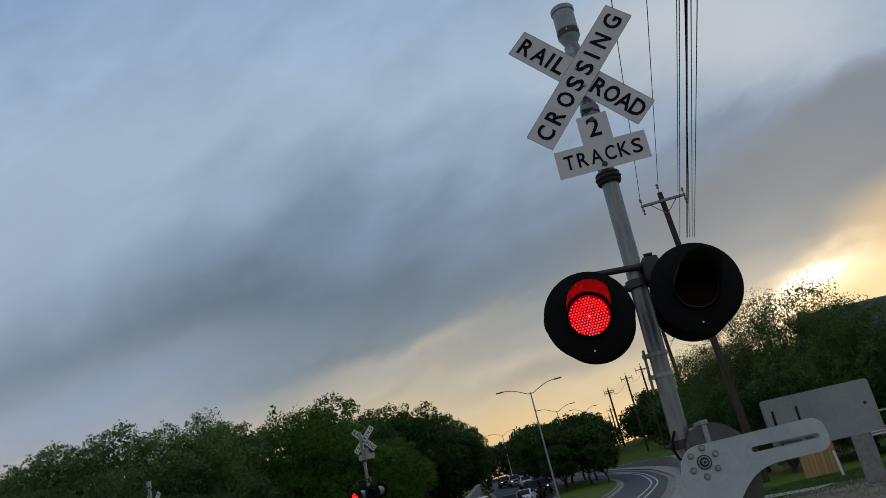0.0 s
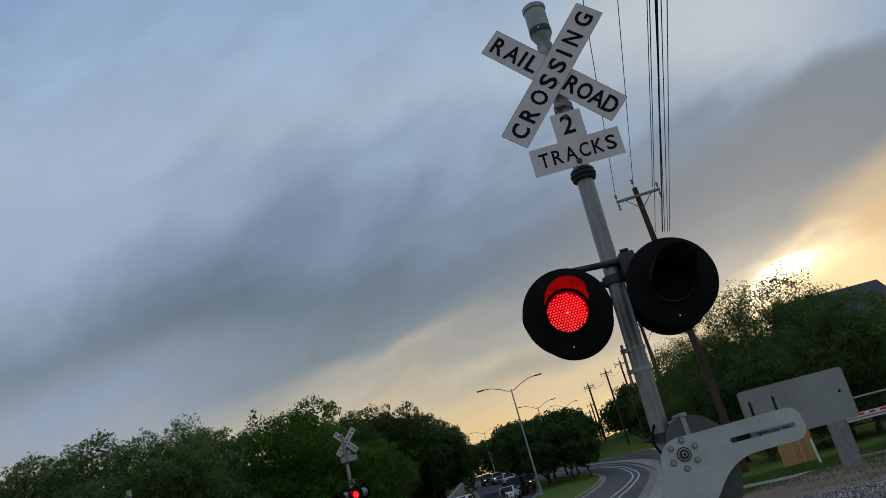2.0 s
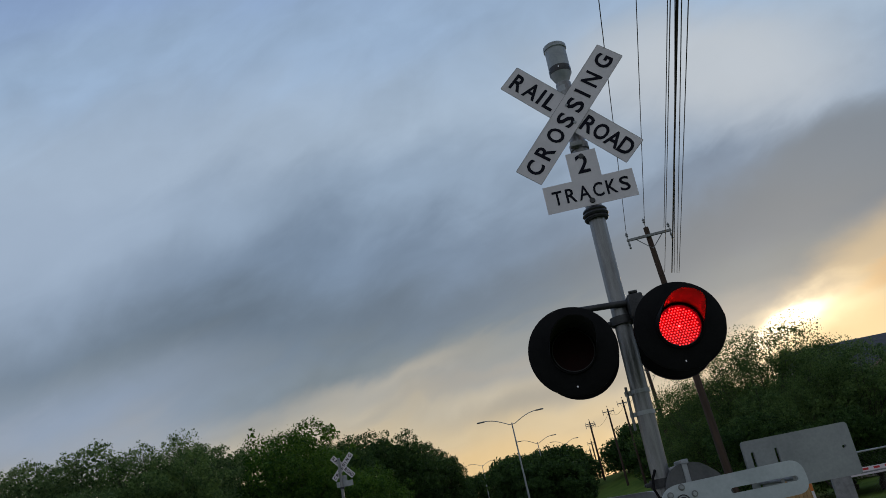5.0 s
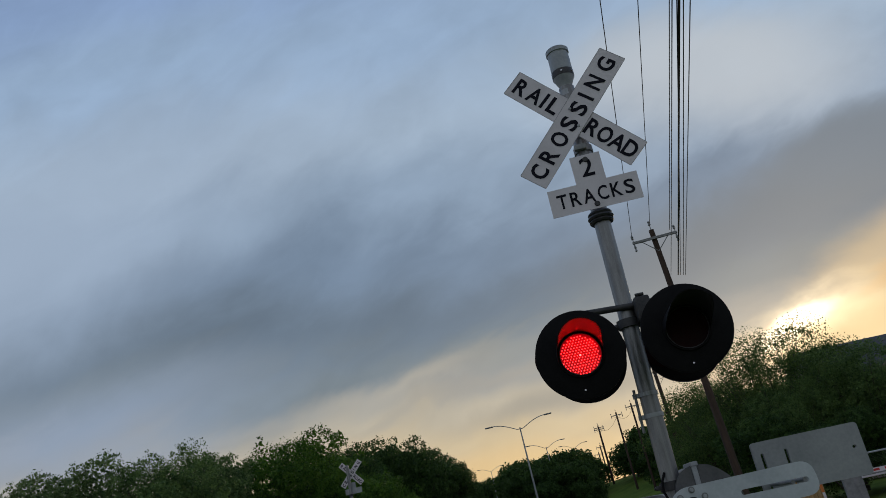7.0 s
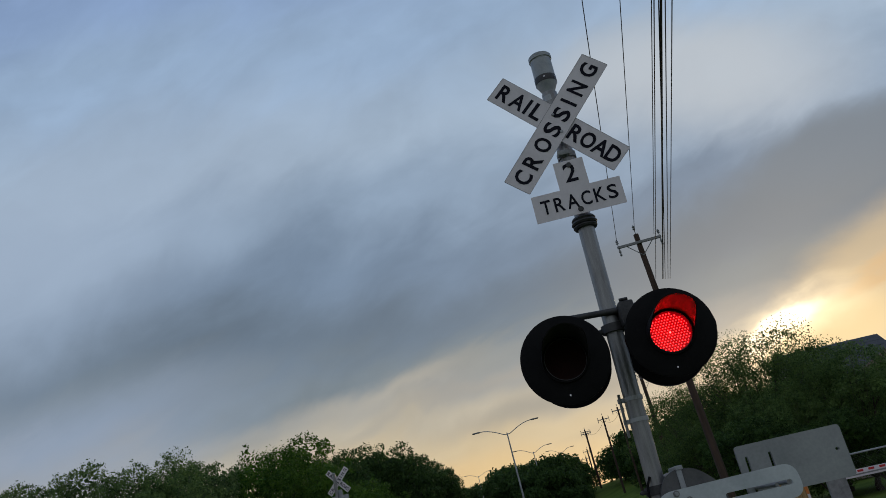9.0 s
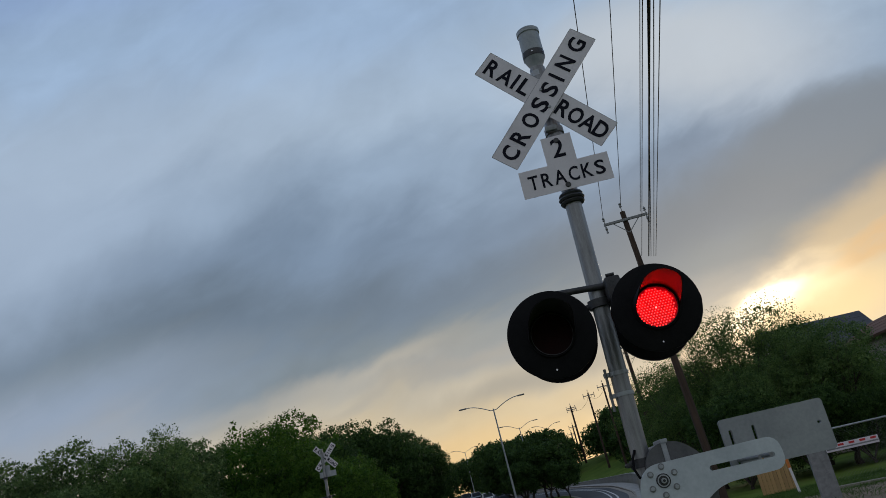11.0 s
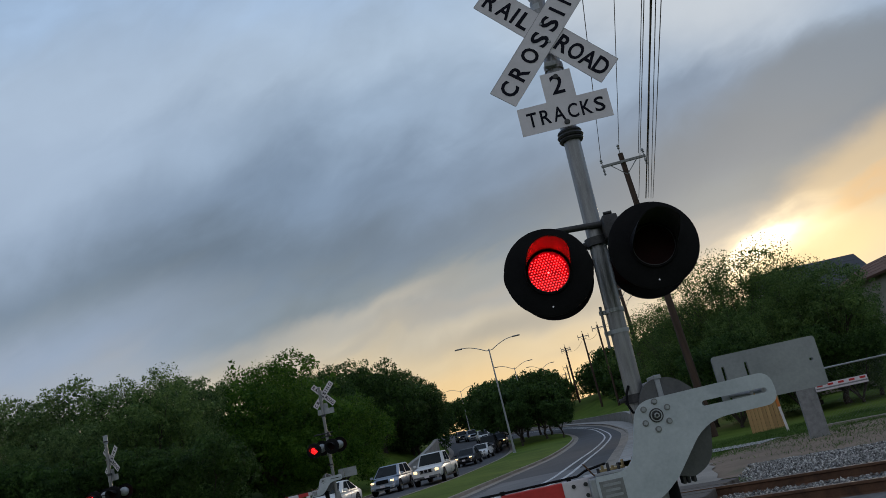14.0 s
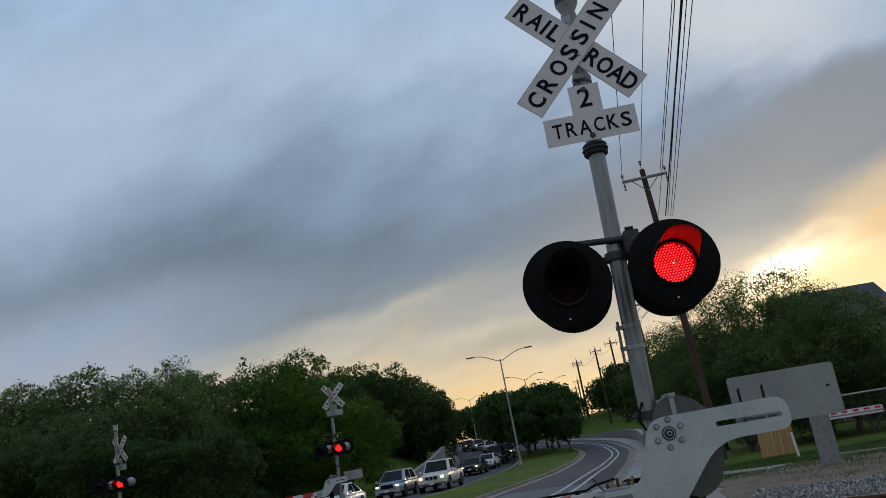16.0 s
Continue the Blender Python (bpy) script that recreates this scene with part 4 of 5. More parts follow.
# ---------------------------------------------------------------- trees
def crown_mesh(name, clumps, count, leaf, mat, seed, open_above):
    """A crown in lumps: each clump (x, y, z, rx, ry, rz) carries small rounded tufts of leaves on its outer side,
    laid like scales round a dense heart of larger leaves. Clumps above open_above, and small ones, stay open and let light through."""
    rng = np.random.default_rng(seed)
    cl = np.array(clumps, dtype=float)
    size = cl[:, 3:6].mean(1)
    solid = (size > 0.55) & (cl[:, 2] < open_above)
    # tufts over each clump, leaving out those buried in another clump
    per = np.clip((22 * (size / size.max()) ** 1.2).astype(int), 3, None)
    own = np.repeat(np.arange(len(cl)), per)
    d = rng.normal(size=(len(own), 3))
    d /= np.linalg.norm(d, axis=1)[:, None]
    tc = cl[own, :3] + d * cl[own, 3:6] * (0.78 + 0.22 * rng.random(len(own)))[:, None]
    deep = np.linalg.norm((tc[:, None] - cl[None, :, :3]) / cl[None, :, 3:6], axis=2)
    deep[np.arange(len(own)), own] = 9.0
    keep = deep.min(1) > 0.80
    tc, d, own = tc[keep], d[keep], own[keep]
    tr = np.where(solid[own], 0.42, 0.75) * size[own] * (0.6 + 0.8 * rng.random(len(own)))
    out = d + np.array((0, 0, 0.35))
    out /= np.linalg.norm(out, axis=1)[:, None]
    wt = tr ** 1.8
    pick = rng.choice(len(tc), size=count, p=wt / wt.sum())
    e = rng.normal(size=(count, 3))
    e /= np.linalg.norm(e, axis=1)[:, None]
    side = (e * out[pick]).sum(1)
    e = np.where((side < -0.25)[:, None], e - 2 * side[:, None] * out[pick], e)
    stray = rng.random(count) < 0.16
    rad = np.where(stray, 0.9 + 0.5 * rng.random(count), 0.62 + 0.46 * rng.random(count))
    rad = np.where(solid[own[pick]], rad, rng.random(count) ** 0.5 * 1.15)
    c = tc[pick] + e * (tr[pick] * rad)[:, None] * np.array((1.0, 1.0, 0.85))
    # larger leaves fill the hearts of the dense clumps
    full = np.flatnonzero(solid)
    area = size[full] ** 2
    inner = rng.random(count) < 0.20
    home = full[rng.choice(len(full), size=count, p=area / area.sum())]
    f = rng.normal(size=(count, 3))
    f *= ((0.45 + 0.33 * rng.random(count)) / np.linalg.norm(f, axis=1))[:, None]
    c = np.where(inner[:, None], cl[home, :3] + f * cl[home, 3:6], c)
    e = np.where(inner[:, None], f, e)
    nrm = e + 0.6 * rng.normal(size=(count, 3))
    nrm /= np.linalg.norm(nrm, axis=1)[:, None]
    a = np.cross(nrm, rng.normal(size=(count, 3)))
    a /= np.linalg.norm(a, axis=1)[:, None] + 1e-9
    b = np.cross(nrm, a)
    L = (leaf * np.where(inner, 1.8, 1.0) * (0.55 + 0.9 * rng.random(count)))[:, None]
    W = L * (0.45 + 0.25 * rng.random(count))[:, None]
    v = np.stack([c - a * L - nrm * W * 0.3, c + b * W, c + a * L - nrm * W * 0.3, c - b * W], 1).reshape(-1, 3)
    me = bpy.data.meshes.new(name)
    me.vertices.add(count * 4)
    me.vertices.foreach_set("co", v.astype(np.float32).ravel())
    me.loops.add(count * 4)
    me.loops.foreach_set("vertex_index", np.arange(count * 4, dtype=np.int32))
    me.polygons.add(count)
    me.polygons.foreach_set("loop_start", np.arange(0, count * 4, 4, dtype=np.int32))
    me.materials.append(mat)
    me.update()
    return me


def tree(m, height, spread, mat, label, seed, count=15000, leaf=0.17, base=0.22, limbs=6, skirt=0, sprigs=0, airy=1.2):
    """A trunk with forking limbs and a crown of clumps, uneven in outline."""
    rnd = random.Random(seed)
    t = thing("tree", m, label, "tree", "trees round the crossing")
    bm = bmesh.new()
    fork = height * base
    r = 0.028 * height
    p = Vector((0, 0, -0.3))
    for i in range(3):
        q = Vector((rnd.uniform(-0.15, 0.15), rnd.uniform(-0.15, 0.15), fork * (i + 1) / 3))
        tube(bm, p, q, r * (1 - 0.13 * i), r * (1 - 0.13 * (i + 1)), 10)
        p = q
    clumps = []
    for i in range(limbs):
        a = 2 * math.pi * (i + rnd.random() * 0.7) / limbs
        reach, up = spread * rnd.uniform(0.35, 0.72), height * rnd.uniform(0.45, 0.82)
        e = Vector((reach * math.cos(a), reach * math.sin(a), up))
        k = p.lerp(e, 0.5) + Vector((0, 0, -0.06 * height))
        tube(bm, p, k, r * 0.5, r * 0.32, 7)
        tube(bm, k, e, r * 0.32, r * 0.12, 7)
        for j in range(3):
            g = e + Vector((rnd.uniform(-1, 1) * spread * 0.3, rnd.uniform(-1, 1) * spread * 0.3, rnd.uniform(-0.05, 0.2) * height))
            tube(bm, k.lerp(e, 0.6), g, r * 0.12, r * 0.04, 5)
            s = spread * rnd.uniform(0.22, 0.36)
            clumps.append((*g, s, s, s * rnd.uniform(0.6, 0.85)))
        s = spread * rnd.uniform(0.32, 0.46)
        clumps.append((*e, s, s, s * rnd.uniform(0.6, 0.9)))
    for i in range(5):
        a = rnd.random() * 6.28
        s = spread * rnd.uniform(0.22, 0.38)
        clumps.append((spread * 0.4 * math.cos(a), spread * 0.4 * math.sin(a), height - s * rnd.uniform(0.7, 1.3), s, s, s * 0.8))
    clumps.append((0, 0, height * 0.62, spread * 0.62, spread * 0.62, height * 0.26))
    for i in range(skirt):
        a = 2 * math.pi * (i + rnd.random() * 0.6) / max(1, skirt)
        s = spread * rnd.uniform(0.26, 0.38)
        clumps.append((spread * 0.62 * math.cos(a), spread * 0.62 * math.sin(a), height * rnd.uniform(0.14, 0.36), s, s, s * 0.9))
    for i in range(sprigs):
        a, u = rnd.random() * 6.28, rnd.uniform(0.35, 1.0)
        g = Vector((spread * 0.95 * math.cos(a) * math.sqrt(1 - u * u * 0.8), spread * 0.95 * math.sin(a) * math.sqrt(1 - u * u * 0.8), height * (0.56 + 0.44 * u) + rnd.uniform(-0.3, 0.25)))
        tube(bm, p, g, 0.03, 0.006, 4)
        s = spread * rnd.uniform(0.05, 0.11)
        clumps.append((*g, s, s, s * 1.3))
    part("trunk", bm, M["bark"], t, "brown bark trunk with forking limbs", smooth=True)
    me = crown_mesh("crown", clumps, count, leaf, mat, seed, height * airy)
    c = new("crown", me)
    c.parent = t
    tagged(c, "leafy crown", kind="stuff")
    return t


def far_tree(src, x, y, s, turn, lift=0.0):
    return copy_thing(src, Matrix.Translation((x, y, hill(x, y) + lift)) @ Matrix.Rotation(radians(turn), 4, "Z") @ Matrix.Diagonal((s, s, s, 1)))


def plant(x, y, height, spread, mat, label, seed, **kw):
    return tree(pose(x, y, hill(x, y), 0, 0, seed * 37 % 360), height, spread, mat, label, seed, **kw)


oak = plant(-16.0, 90, 10.4, 6.4, M["leaf_oak"], "broad dark live oak behind the wall", 3, count=26000, leaf=0.12, base=0.12, skirt=5)
bright = plant(-20.8, 62, 11.7, 6.6, M["leaf_bright"], "fresh green leafy tree at the wood's edge", 5, count=48000, leaf=0.092, base=0.08, skirt=10, sprigs=8)
olive = plant(-24.8, 46, 10.2, 4.6, M["leaf_olive"], "olive-green tree with a thin twiggy top in a dense wood", 8, count=36000, leaf=0.070, base=0.08, skirt=8, sprigs=34, airy=0.8)
scrub = plant(-30.5, 47, 10.2, 4.6, M["leaf_wood"], "mid-green tree in a dense wood", 11, count=34000, leaf=0.075, base=0.06, skirt=8, sprigs=10)
# the dark oak leaf colour stands in for the shade low in the wood
bush = plant(-17.8, 37, 4.6, 3.0, M["leaf_oak"], "dense green shrub at the wood's edge, leaves coloured dark for shade", 31, count=14000, leaf=0.066, base=0.03, limbs=5)
for x, y, s, turn, src in ((-35.4, 48, 0.97, 40, scrub), (-41, 50, 0.97, 100, olive), (-47, 52, 1.03, 10, scrub), (-27.5, 42, 0.74, 150, scrub),
                           (-33, 42, 0.73, 77, olive), (-39, 43, 0.72, 300, scrub), (-25.5, 53, 1.02, 200, scrub), (-45, 45, 0.76, 190, olive),
                           (-20.5, 78, 0.9, 120, oak), (-22.0, 71, 0.95, 15, scrub), (-15.4, 60, 0.68, 300, bright)):
    far_tree(src, x, y, s, turn)
for x, y, s, turn in ((-21, 37, 1.0, 40), (-24.5, 36, 1.1, 100), (-28.5, 36, 1.1, 220), (-32.5, 36, 1.15, 300), (-36.5, 37, 1.2, 20), (-13.6, 97, 0.7, 15), (-14.2, 106, 0.8, 150)):
    far_tree(bush, x, y, s, turn)
for x, y, s, turn in ((-14.2, 101, 0.95, 80), (-13.0, 97, 0.86, 200), (-17.5, 114, 0.98, 160), (-17.5, 128, 0.85, 20), (-25, 100, 1.0, 290), (-25, 160, 0.8, 66)):
    far_tree(oak, x, y, s, turn)
far_oak = plant(-24, 118, 10.6, 6.0, M["leaf_oak"], "distant dark green tree", 41, count=6000, leaf=0.25, base=0.12, skirt=6)
island_tree = plant(2.6, 84, 6.0, 3.0, M["leaf_oak"], "small dark tree on the traffic island", 14, count=11000, leaf=0.11, base=0.22, sprigs=6)
for x, y, s, turn in ((4.2, 80, 0.62, 250), (-1.2, 86, 0.95, 300), (2.6, 98, 0.98, 70), (0.2, 88, 1.05, 50), (3.6, 91, 0.9, 140), (-0.2, 81, 0.75, 200), (1.0, 95, 1.0, 10), (-2.2, 97, 1.0, 90)):
    far_tree(island_tree, x, y, s, turn, 0.15)
for x, y, s, turn in ((-2, 126, 0.78, 30), (3.5, 130, 0.85, 130), (7.2, 136, 0.62, 210), (-4, 150, 0.9, 260), (18, 128, 0.72, 45), (24, 120, 0.75, 75), (21, 106, 0.62, 160), (30, 110, 0.8, 250), (25, 95, 0.6, 20), (17.5, 114, 0.6, 120), (16.5, 96, 0.5, 220), (0.5, 140, 0.85, 180), (6, 142, 0.8, 10), (15.8, 134, 0.58, 300), (11.5, 152, 0.36, 60), (15.0, 148, 0.40, 190), (18.5, 143, 0.5, 330), (22, 135, 0.6, 90),
                      (-30, 61, 0.8, 15), (-37, 61, 0.8, 75), (-44, 60, 0.75, 145), (-24.5, 63, 0.75, 205), (-51, 60, 0.75, 265), (-10.5, 212, 0.6, 40), (-21, 205, 0.75, 110), (-26, 198, 0.8, 170)):
    far_tree(far_oak, x, y, s, turn)
for i in range(13):
    far_tree(far_oak, -60 + 12 * i + (i * 7 % 5), 215 + (i * 13 % 40), 0.60 + 0.04 * (i % 4), i * 47)
for x, y, s in ((-17, 200, 0.8), (-12, 206, 0.85), (-8, 198, 0.7), (-3.5, 203, 0.8), (1, 196, 0.8)):
    far_tree(far_oak, x, y, s, x * 31)
right_tree = plant(11.9, 37, 8.4, 4.0, M["leaf_backlit"], "olive-green tree with light through its sparse top", 21, count=38000, leaf=0.050, base=0.10, skirt=7, sprigs=60, airy=0.66)
for x, y, s, turn in ((10.0, 39.5, 0.82, 60), (15.6, 39.5, 0.84, 170), (11.5, 50, 0.92, 310), (12.5, 57, 0.95, 95)):
    far_tree(right_tree, x, y, s, turn)
for x, y, s, turn in ((14.9, 33.8, 0.64, 40), (11.2, 33.5, 0.52, 200), (17.0, 35.0, 0.42, 120)):
    far_tree(olive, x, y, s, turn)
for x, y, s, turn in ((9.6, 33, 0.8, 10), (12, 31.5, 0.7, 60), (14.6, 31.6, 0.62, 200)):
    far_tree(bush, x, y, s, turn)


# ---------------------------------------------------------------- street lamps and overhead lines
def street_lamp(x, y, height=9.0, turn=0.0, label="tall grey street lamp with two curved arms"):
    s = thing("street_lamp", pose(x, y, prof(y) + 0.10, 0, -1.2, turn), label, "street lamp", "street lamps")
    part("pole", tube(bmesh.new(), (0, 0, 0), (0, 0, height), 0.11, 0.06, 14), M["galv"], s, smooth=True)
    part("base", lathe(bmesh.new(), [(0.22, 0), (0.22, 0.06), (0.13, 0.12), (0.12, 0.5)], 16), M["galv"], s)
    for d in (-1, 1):
        pts = [(0, 0, height - 0.15)] + [(d * (0.3 + 2.2 * i / 6), 0, height - 0.12 + 0.75 * math.sin(radians(90 * i / 6))) for i in range(7)]
        arm = part("arm", sweep(bmesh.new(), pts, 0.038, 8), M["galv"], s, smooth=True)
        bm = box(bmesh.new(), (d * 2.85, 0, height + 0.62), (0.75, 0.26, 0.12), bevel=0.04)
        part("lamp_head", bm, M["galv_dark"], arm)
    return s


street_lamp(-1.12, 70.8, 10.0, 0)
for x, y, tr in ((-10.5, 183.8, 10), (1.8, 118, 20), (7.5, 150, 30)):
    street_lamp(x, y, 9.6, tr)


def utility_pole(x, y, z0, height, lean=0.0, arm=2.1, turn=0.0, label="brown wooden utility pole with a crossarm", low=()):
    s = thing("utility_pole", pose(x, y, z0, 0, lean, turn), label, "utility pole", "overhead line poles")
    part("pole", tube(bmesh.new(), (0, 0, -0.5), (0, 0, height), 0.19, 0.12, 14), M["pole_wood"], s, smooth=True)
    bm = box(bmesh.new(), (0, -0.15, height - 0.45), (arm, 0.10, 0.12), bevel=0.01)
    ca = part("crossarm", bm, M["galv_dark"], s)
    for px in (-arm / 2 + 0.06, arm / 2 - 0.06):
        bm = bmesh.new()
        lathe(bm, [(0.02, 0), (0.02, 0.12), (0.07, 0.14), (0.04, 0.2), (0.07, 0.24), (0.03, 0.32), (0, 0.34)], 10, pose(px, -0.15, height - 0.4))
        lathe(bm, [(0.0, -0.5), (0.06, -0.45), (0.03, -0.35), (0.06, -0.28), (0.02, -0.1), (0.02, 0)], 10, pose(px, -0.15, height - 0.4))
        part("insulator", bm, M["galv_dark"], ca)
    bm = bmesh.new()
    lathe(bm, [(0.02, 0), (0.02, 0.25), (0.07, 0.28), (0.04, 0.36), (0.07, 0.42), (0.0, 0.5)], 10, pose(0, 0, height - 0.02))
    part("insulator", bm, M["galv_dark"], ca)
    bm = bmesh.new()
    for sx in (-1, 1):
        tube(bm, (sx * arm * 0.3, -0.13, height - 0.48), (0, -0.12, height - 1.1), 0.02, n=6)
    part("brace", bm, M["galv_dark"], ca)
    return s


utility_pole(9.9, 55, hill(9.9, 55), 11.2, -2.0, 1.8, 0, "second wooden utility pole down the line")
utility_pole(7.45, 30, hill(7.45, 30), 13.3, -2.2, 2.1)
for x, y, top in ((13.5, 120, 14.4), (15.0, 112, 14.4), (12.1, 140, 14.6), (13.1, 152, 16.0), (13.6, 165, 13.3), (14.0, 178, 12.7)):
    z = hill(x, y)
    utility_pole(x, y, z, top - z, -1.0, 1.8, 0, "far wooden utility pole beside the bend")


def cable(name, a, b, sag, r, label):
    bm = bmesh.new()
    a, b = Vector(a), Vector(b)
    pts = [a.lerp(b, i / 24) - Vector((0, 0, sag * 4 * (i / 24) * (1 - i / 24))) for i in range(25)]
    sweep(bm, pts, r, 5)
    tagged(part(name, bm, M["wire"]), label, "overhead wire")


for (xa, za), (xb, zb), r in (((5.99, 12.78), (-0.52, 13.10), 0.013), ((6.94, 13.10), (0.75, 14.25), 0.013), ((7.76, 12.73), (1.14, 13.20), 0.014), ((7.20, 10.61), (0.03, 9.31), 0.012),
                                ((7.61, 10.51), (-0.19, 9.42), 0.013), ((7.51, 10.53), (-0.01, 9.39), 0.026), ((7.73, 10.47), (-0.06, 9.46), 0.012), ((7.82, 10.45), (0.11, 9.48), 0.012)):
    cable("overhead_wire", (xa, 30, za), (xb, -15, zb), 0.03, r, "thin black overhead wire")
for (xa, ya, za), (xb, yb, zb) in (((9.6, 55, 10.4), (15.0, 112, 13.9)), ((10.6, 55, 10.2), (15.8, 112, 13.9)), ((15.0, 112, 13.9), (13.3, 120, 13.8)), ((13.3, 120, 13.8), (12.1, 140, 14.1)), ((12.1, 140, 14.1), (13.1, 152, 15.5)), ((7.5, 30, 9.9), (9.8, 55, 9.4))):
    cable("overhead_wire", (xa, ya, za), (xb, yb, zb), 0.9, 0.018, "thin black overhead wire")


# ---------------------------------------------------------------- railway
ALONG, ACROSS = Vector((0.859, -0.512, 0)), Vector((0.512, 0.859, 0))
RAIL0 = Vector((1.72, 6.04, 0))


def track_matrix(s, n, z):
    m = Matrix.Identity(4)
    m.col[0][:3], m.col[1][:3] = ALONG, ACROSS
    m.translation = RAIL0 + ALONG * s + ACROSS * n + Vector((0, 0, z))
    return m


def make_track():
    t = thing("railway_track", track_matrix(0, 0, 0.045), "rusty brown railway track on grey ballast", "railway track")
    head = [(-0.036, 0.125), (0.036, 0.125), (0.038, 0.095), (0.012, 0.082), (0.010, 0.0), (0.072, -0.016), (0.072, -0.030), (-0.072, -0.030), (-0.072, -0.016), (-0.010, 0.0), (-0.012, 0.082), (-0.038, 0.095)]
    for n in (0.0, -1.51):
        bm = bmesh.new()
        a = [bm.verts.new((-30, n + y, z)) for y, z in head]
        b = [bm.verts.new((30, n + y, z)) for y, z in head]
        for i in range(len(head)):
            j = (i + 1) % len(head)
            f = bm.faces.new((a[i], a[j], b[j], b[i]))
            f.material_index = 1 if i == 0 else 0
        bmesh.ops.recalc_face_normals(bm, faces=bm.faces)
        part("rail", bm, (M["rust"], M["rail_top"]), t, "rusty rail with a worn bright top")
    bm = bmesh.new()
    box(bm, (0, 0, 0), (0.24, 2.6, 0.16), bevel=0.012)
    first = part("sleeper", bm, M["timber"], t)
    first.matrix_basis = pose(0.6, -0.75, -0.125)
    for i in range(1, 26):
        o = new("sleeper", first.data)
        o.parent = t
        o.matrix_basis = pose(0.6 + 0.53 * i, -0.75, -0.125, 0, 0, (i * 37 % 7 - 3) * 0.3)
    # road panels between and beside the rails where the street crosses
    bm = bmesh.new()
    box(bm, (0, 0, 0), (9.4, 0.24, 0.12), bevel=0.01)
    first = None
    for k, n in enumerate([0.20 + 0.26 * i for i in range(3)] + [-0.22 - 0.26 * i for i in range(5)] + [-1.73 - 0.26 * i for i in range(3)]):
        if first is None:
            first = o = part("crossing_plank", bm, M["timber"], t, "worn timber crossing plank")
        else:
            o = new("crossing_plank", first.data)
            o.parent = t
        o.matrix_basis = pose(-4.75 + 0.03 * (k % 3), n, 0.055 + 0.004 * (k % 2))
    return t


make_track()


def make_ballast():
    bm = bmesh.new()
    rows = [(-4.5, -0.03), (-3.2, 0.03), (-2.0, 0.04), (-1.51, 0.03), (-0.7, 0.03), (0, 0.03), (0.5, 0.035), (1.6, 0.055), (3.0, 0.035), (3.8, 0.015), (4.6, -0.06)]
    ss = [0.02 + 0.5 * i for i in range(60)]
    grid = [[bm.verts.new(RAIL0 + ALONG * s + ACROSS * n + Vector((0, 0, z))) for s in ss] for n, z in rows]
    for p, q in zip(grid, grid[1:]):
        for i in range(len(ss) - 1):
            bm.faces.new((p[i], p[i + 1], q[i + 1], q[i]))
    tagged(part("ballast_bed", bm, M["ballast_bed"], smooth=True), "grey crushed-stone bed beside the rails", "ballast", kind="structure")
    rng = np.random.default_rng(4)
    N = 30000
    s = 0.05 + 10.5 * rng.random(N) ** 1.2
    n = np.where(rng.random(N) < 0.8, 0.1 + 4.1 * rng.random(N), -1.5 + 1.4 * rng.random(N))
    ss0 = s + np.where(n > 0, -0.9 * np.clip(n / 4.7, 0, 1) * rng.random(N), 0)
    z = np.interp(n, [r[0] for r in rows], [r[1] for r in rows]) + 0.004 + 0.02 * rng.random(N)
    R0, A, C = np.array(RAIL0), np.array(ALONG), np.array(ACROSS)
    cen = R0 + ss0[:, None] * A + n[:, None] * C + z[:, None] * np.array([0, 0, 1.0])
    octa = np.array([[1, 0, 0], [0, 1, 0], [-1, 0, 0], [0, -1, 0], [0, 0, 1], [0, 0, -1.0]])
    tri = np.array([[0, 1, 4], [1, 2, 4], [2, 3, 4], [3, 0, 4], [1, 0, 5], [2, 1, 5], [3, 2, 5], [0, 3, 5]])
    size = 0.010 + 0.015 * rng.random(N)
    v = octa[None] * (size[:, None, None] * (0.65 + 0.7 * rng.random((N, 6, 1))))
    ang = rng.random(N) * 6.28
    c, sn = np.cos(ang)[:, None], np.sin(ang)[:, None]
    x, y = v[:, :, 0] * c - v[:, :, 1] * sn, v[:, :, 0] * sn + v[:, :, 1] * c
    tilt = rng.normal(size=(N, 2)) * 0.6
    zz = v[:, :, 2] * 0.8 + x * tilt[:, :1] + y * tilt[:, 1:]
    v = np.stack([x, y, zz], 2) + cen[:, None]
    f = (tri[None] + 6 * np.arange(N)[:, None, None]).reshape(-1, 3)
    me = bpy.data.meshes.new("ballast_stones")
    me.vertices.add(N * 6)
    me.vertices.foreach_set("co", v.astype(np.float32).ravel())
    me.loops.add(len(f) * 3)
    me.loops.foreach_set("vertex_index", f.astype(np.int32).ravel())
    me.polygons.add(len(f))
    me.polygons.foreach_set("loop_start", np.arange(0, len(f) * 3, 3, dtype=np.int32))
    me.update()
    me.materials.append(M["stone_mix"])
    tagged(new("ballast_stones", me), "loose grey and white crushed stones", "gravel", kind="stuff")


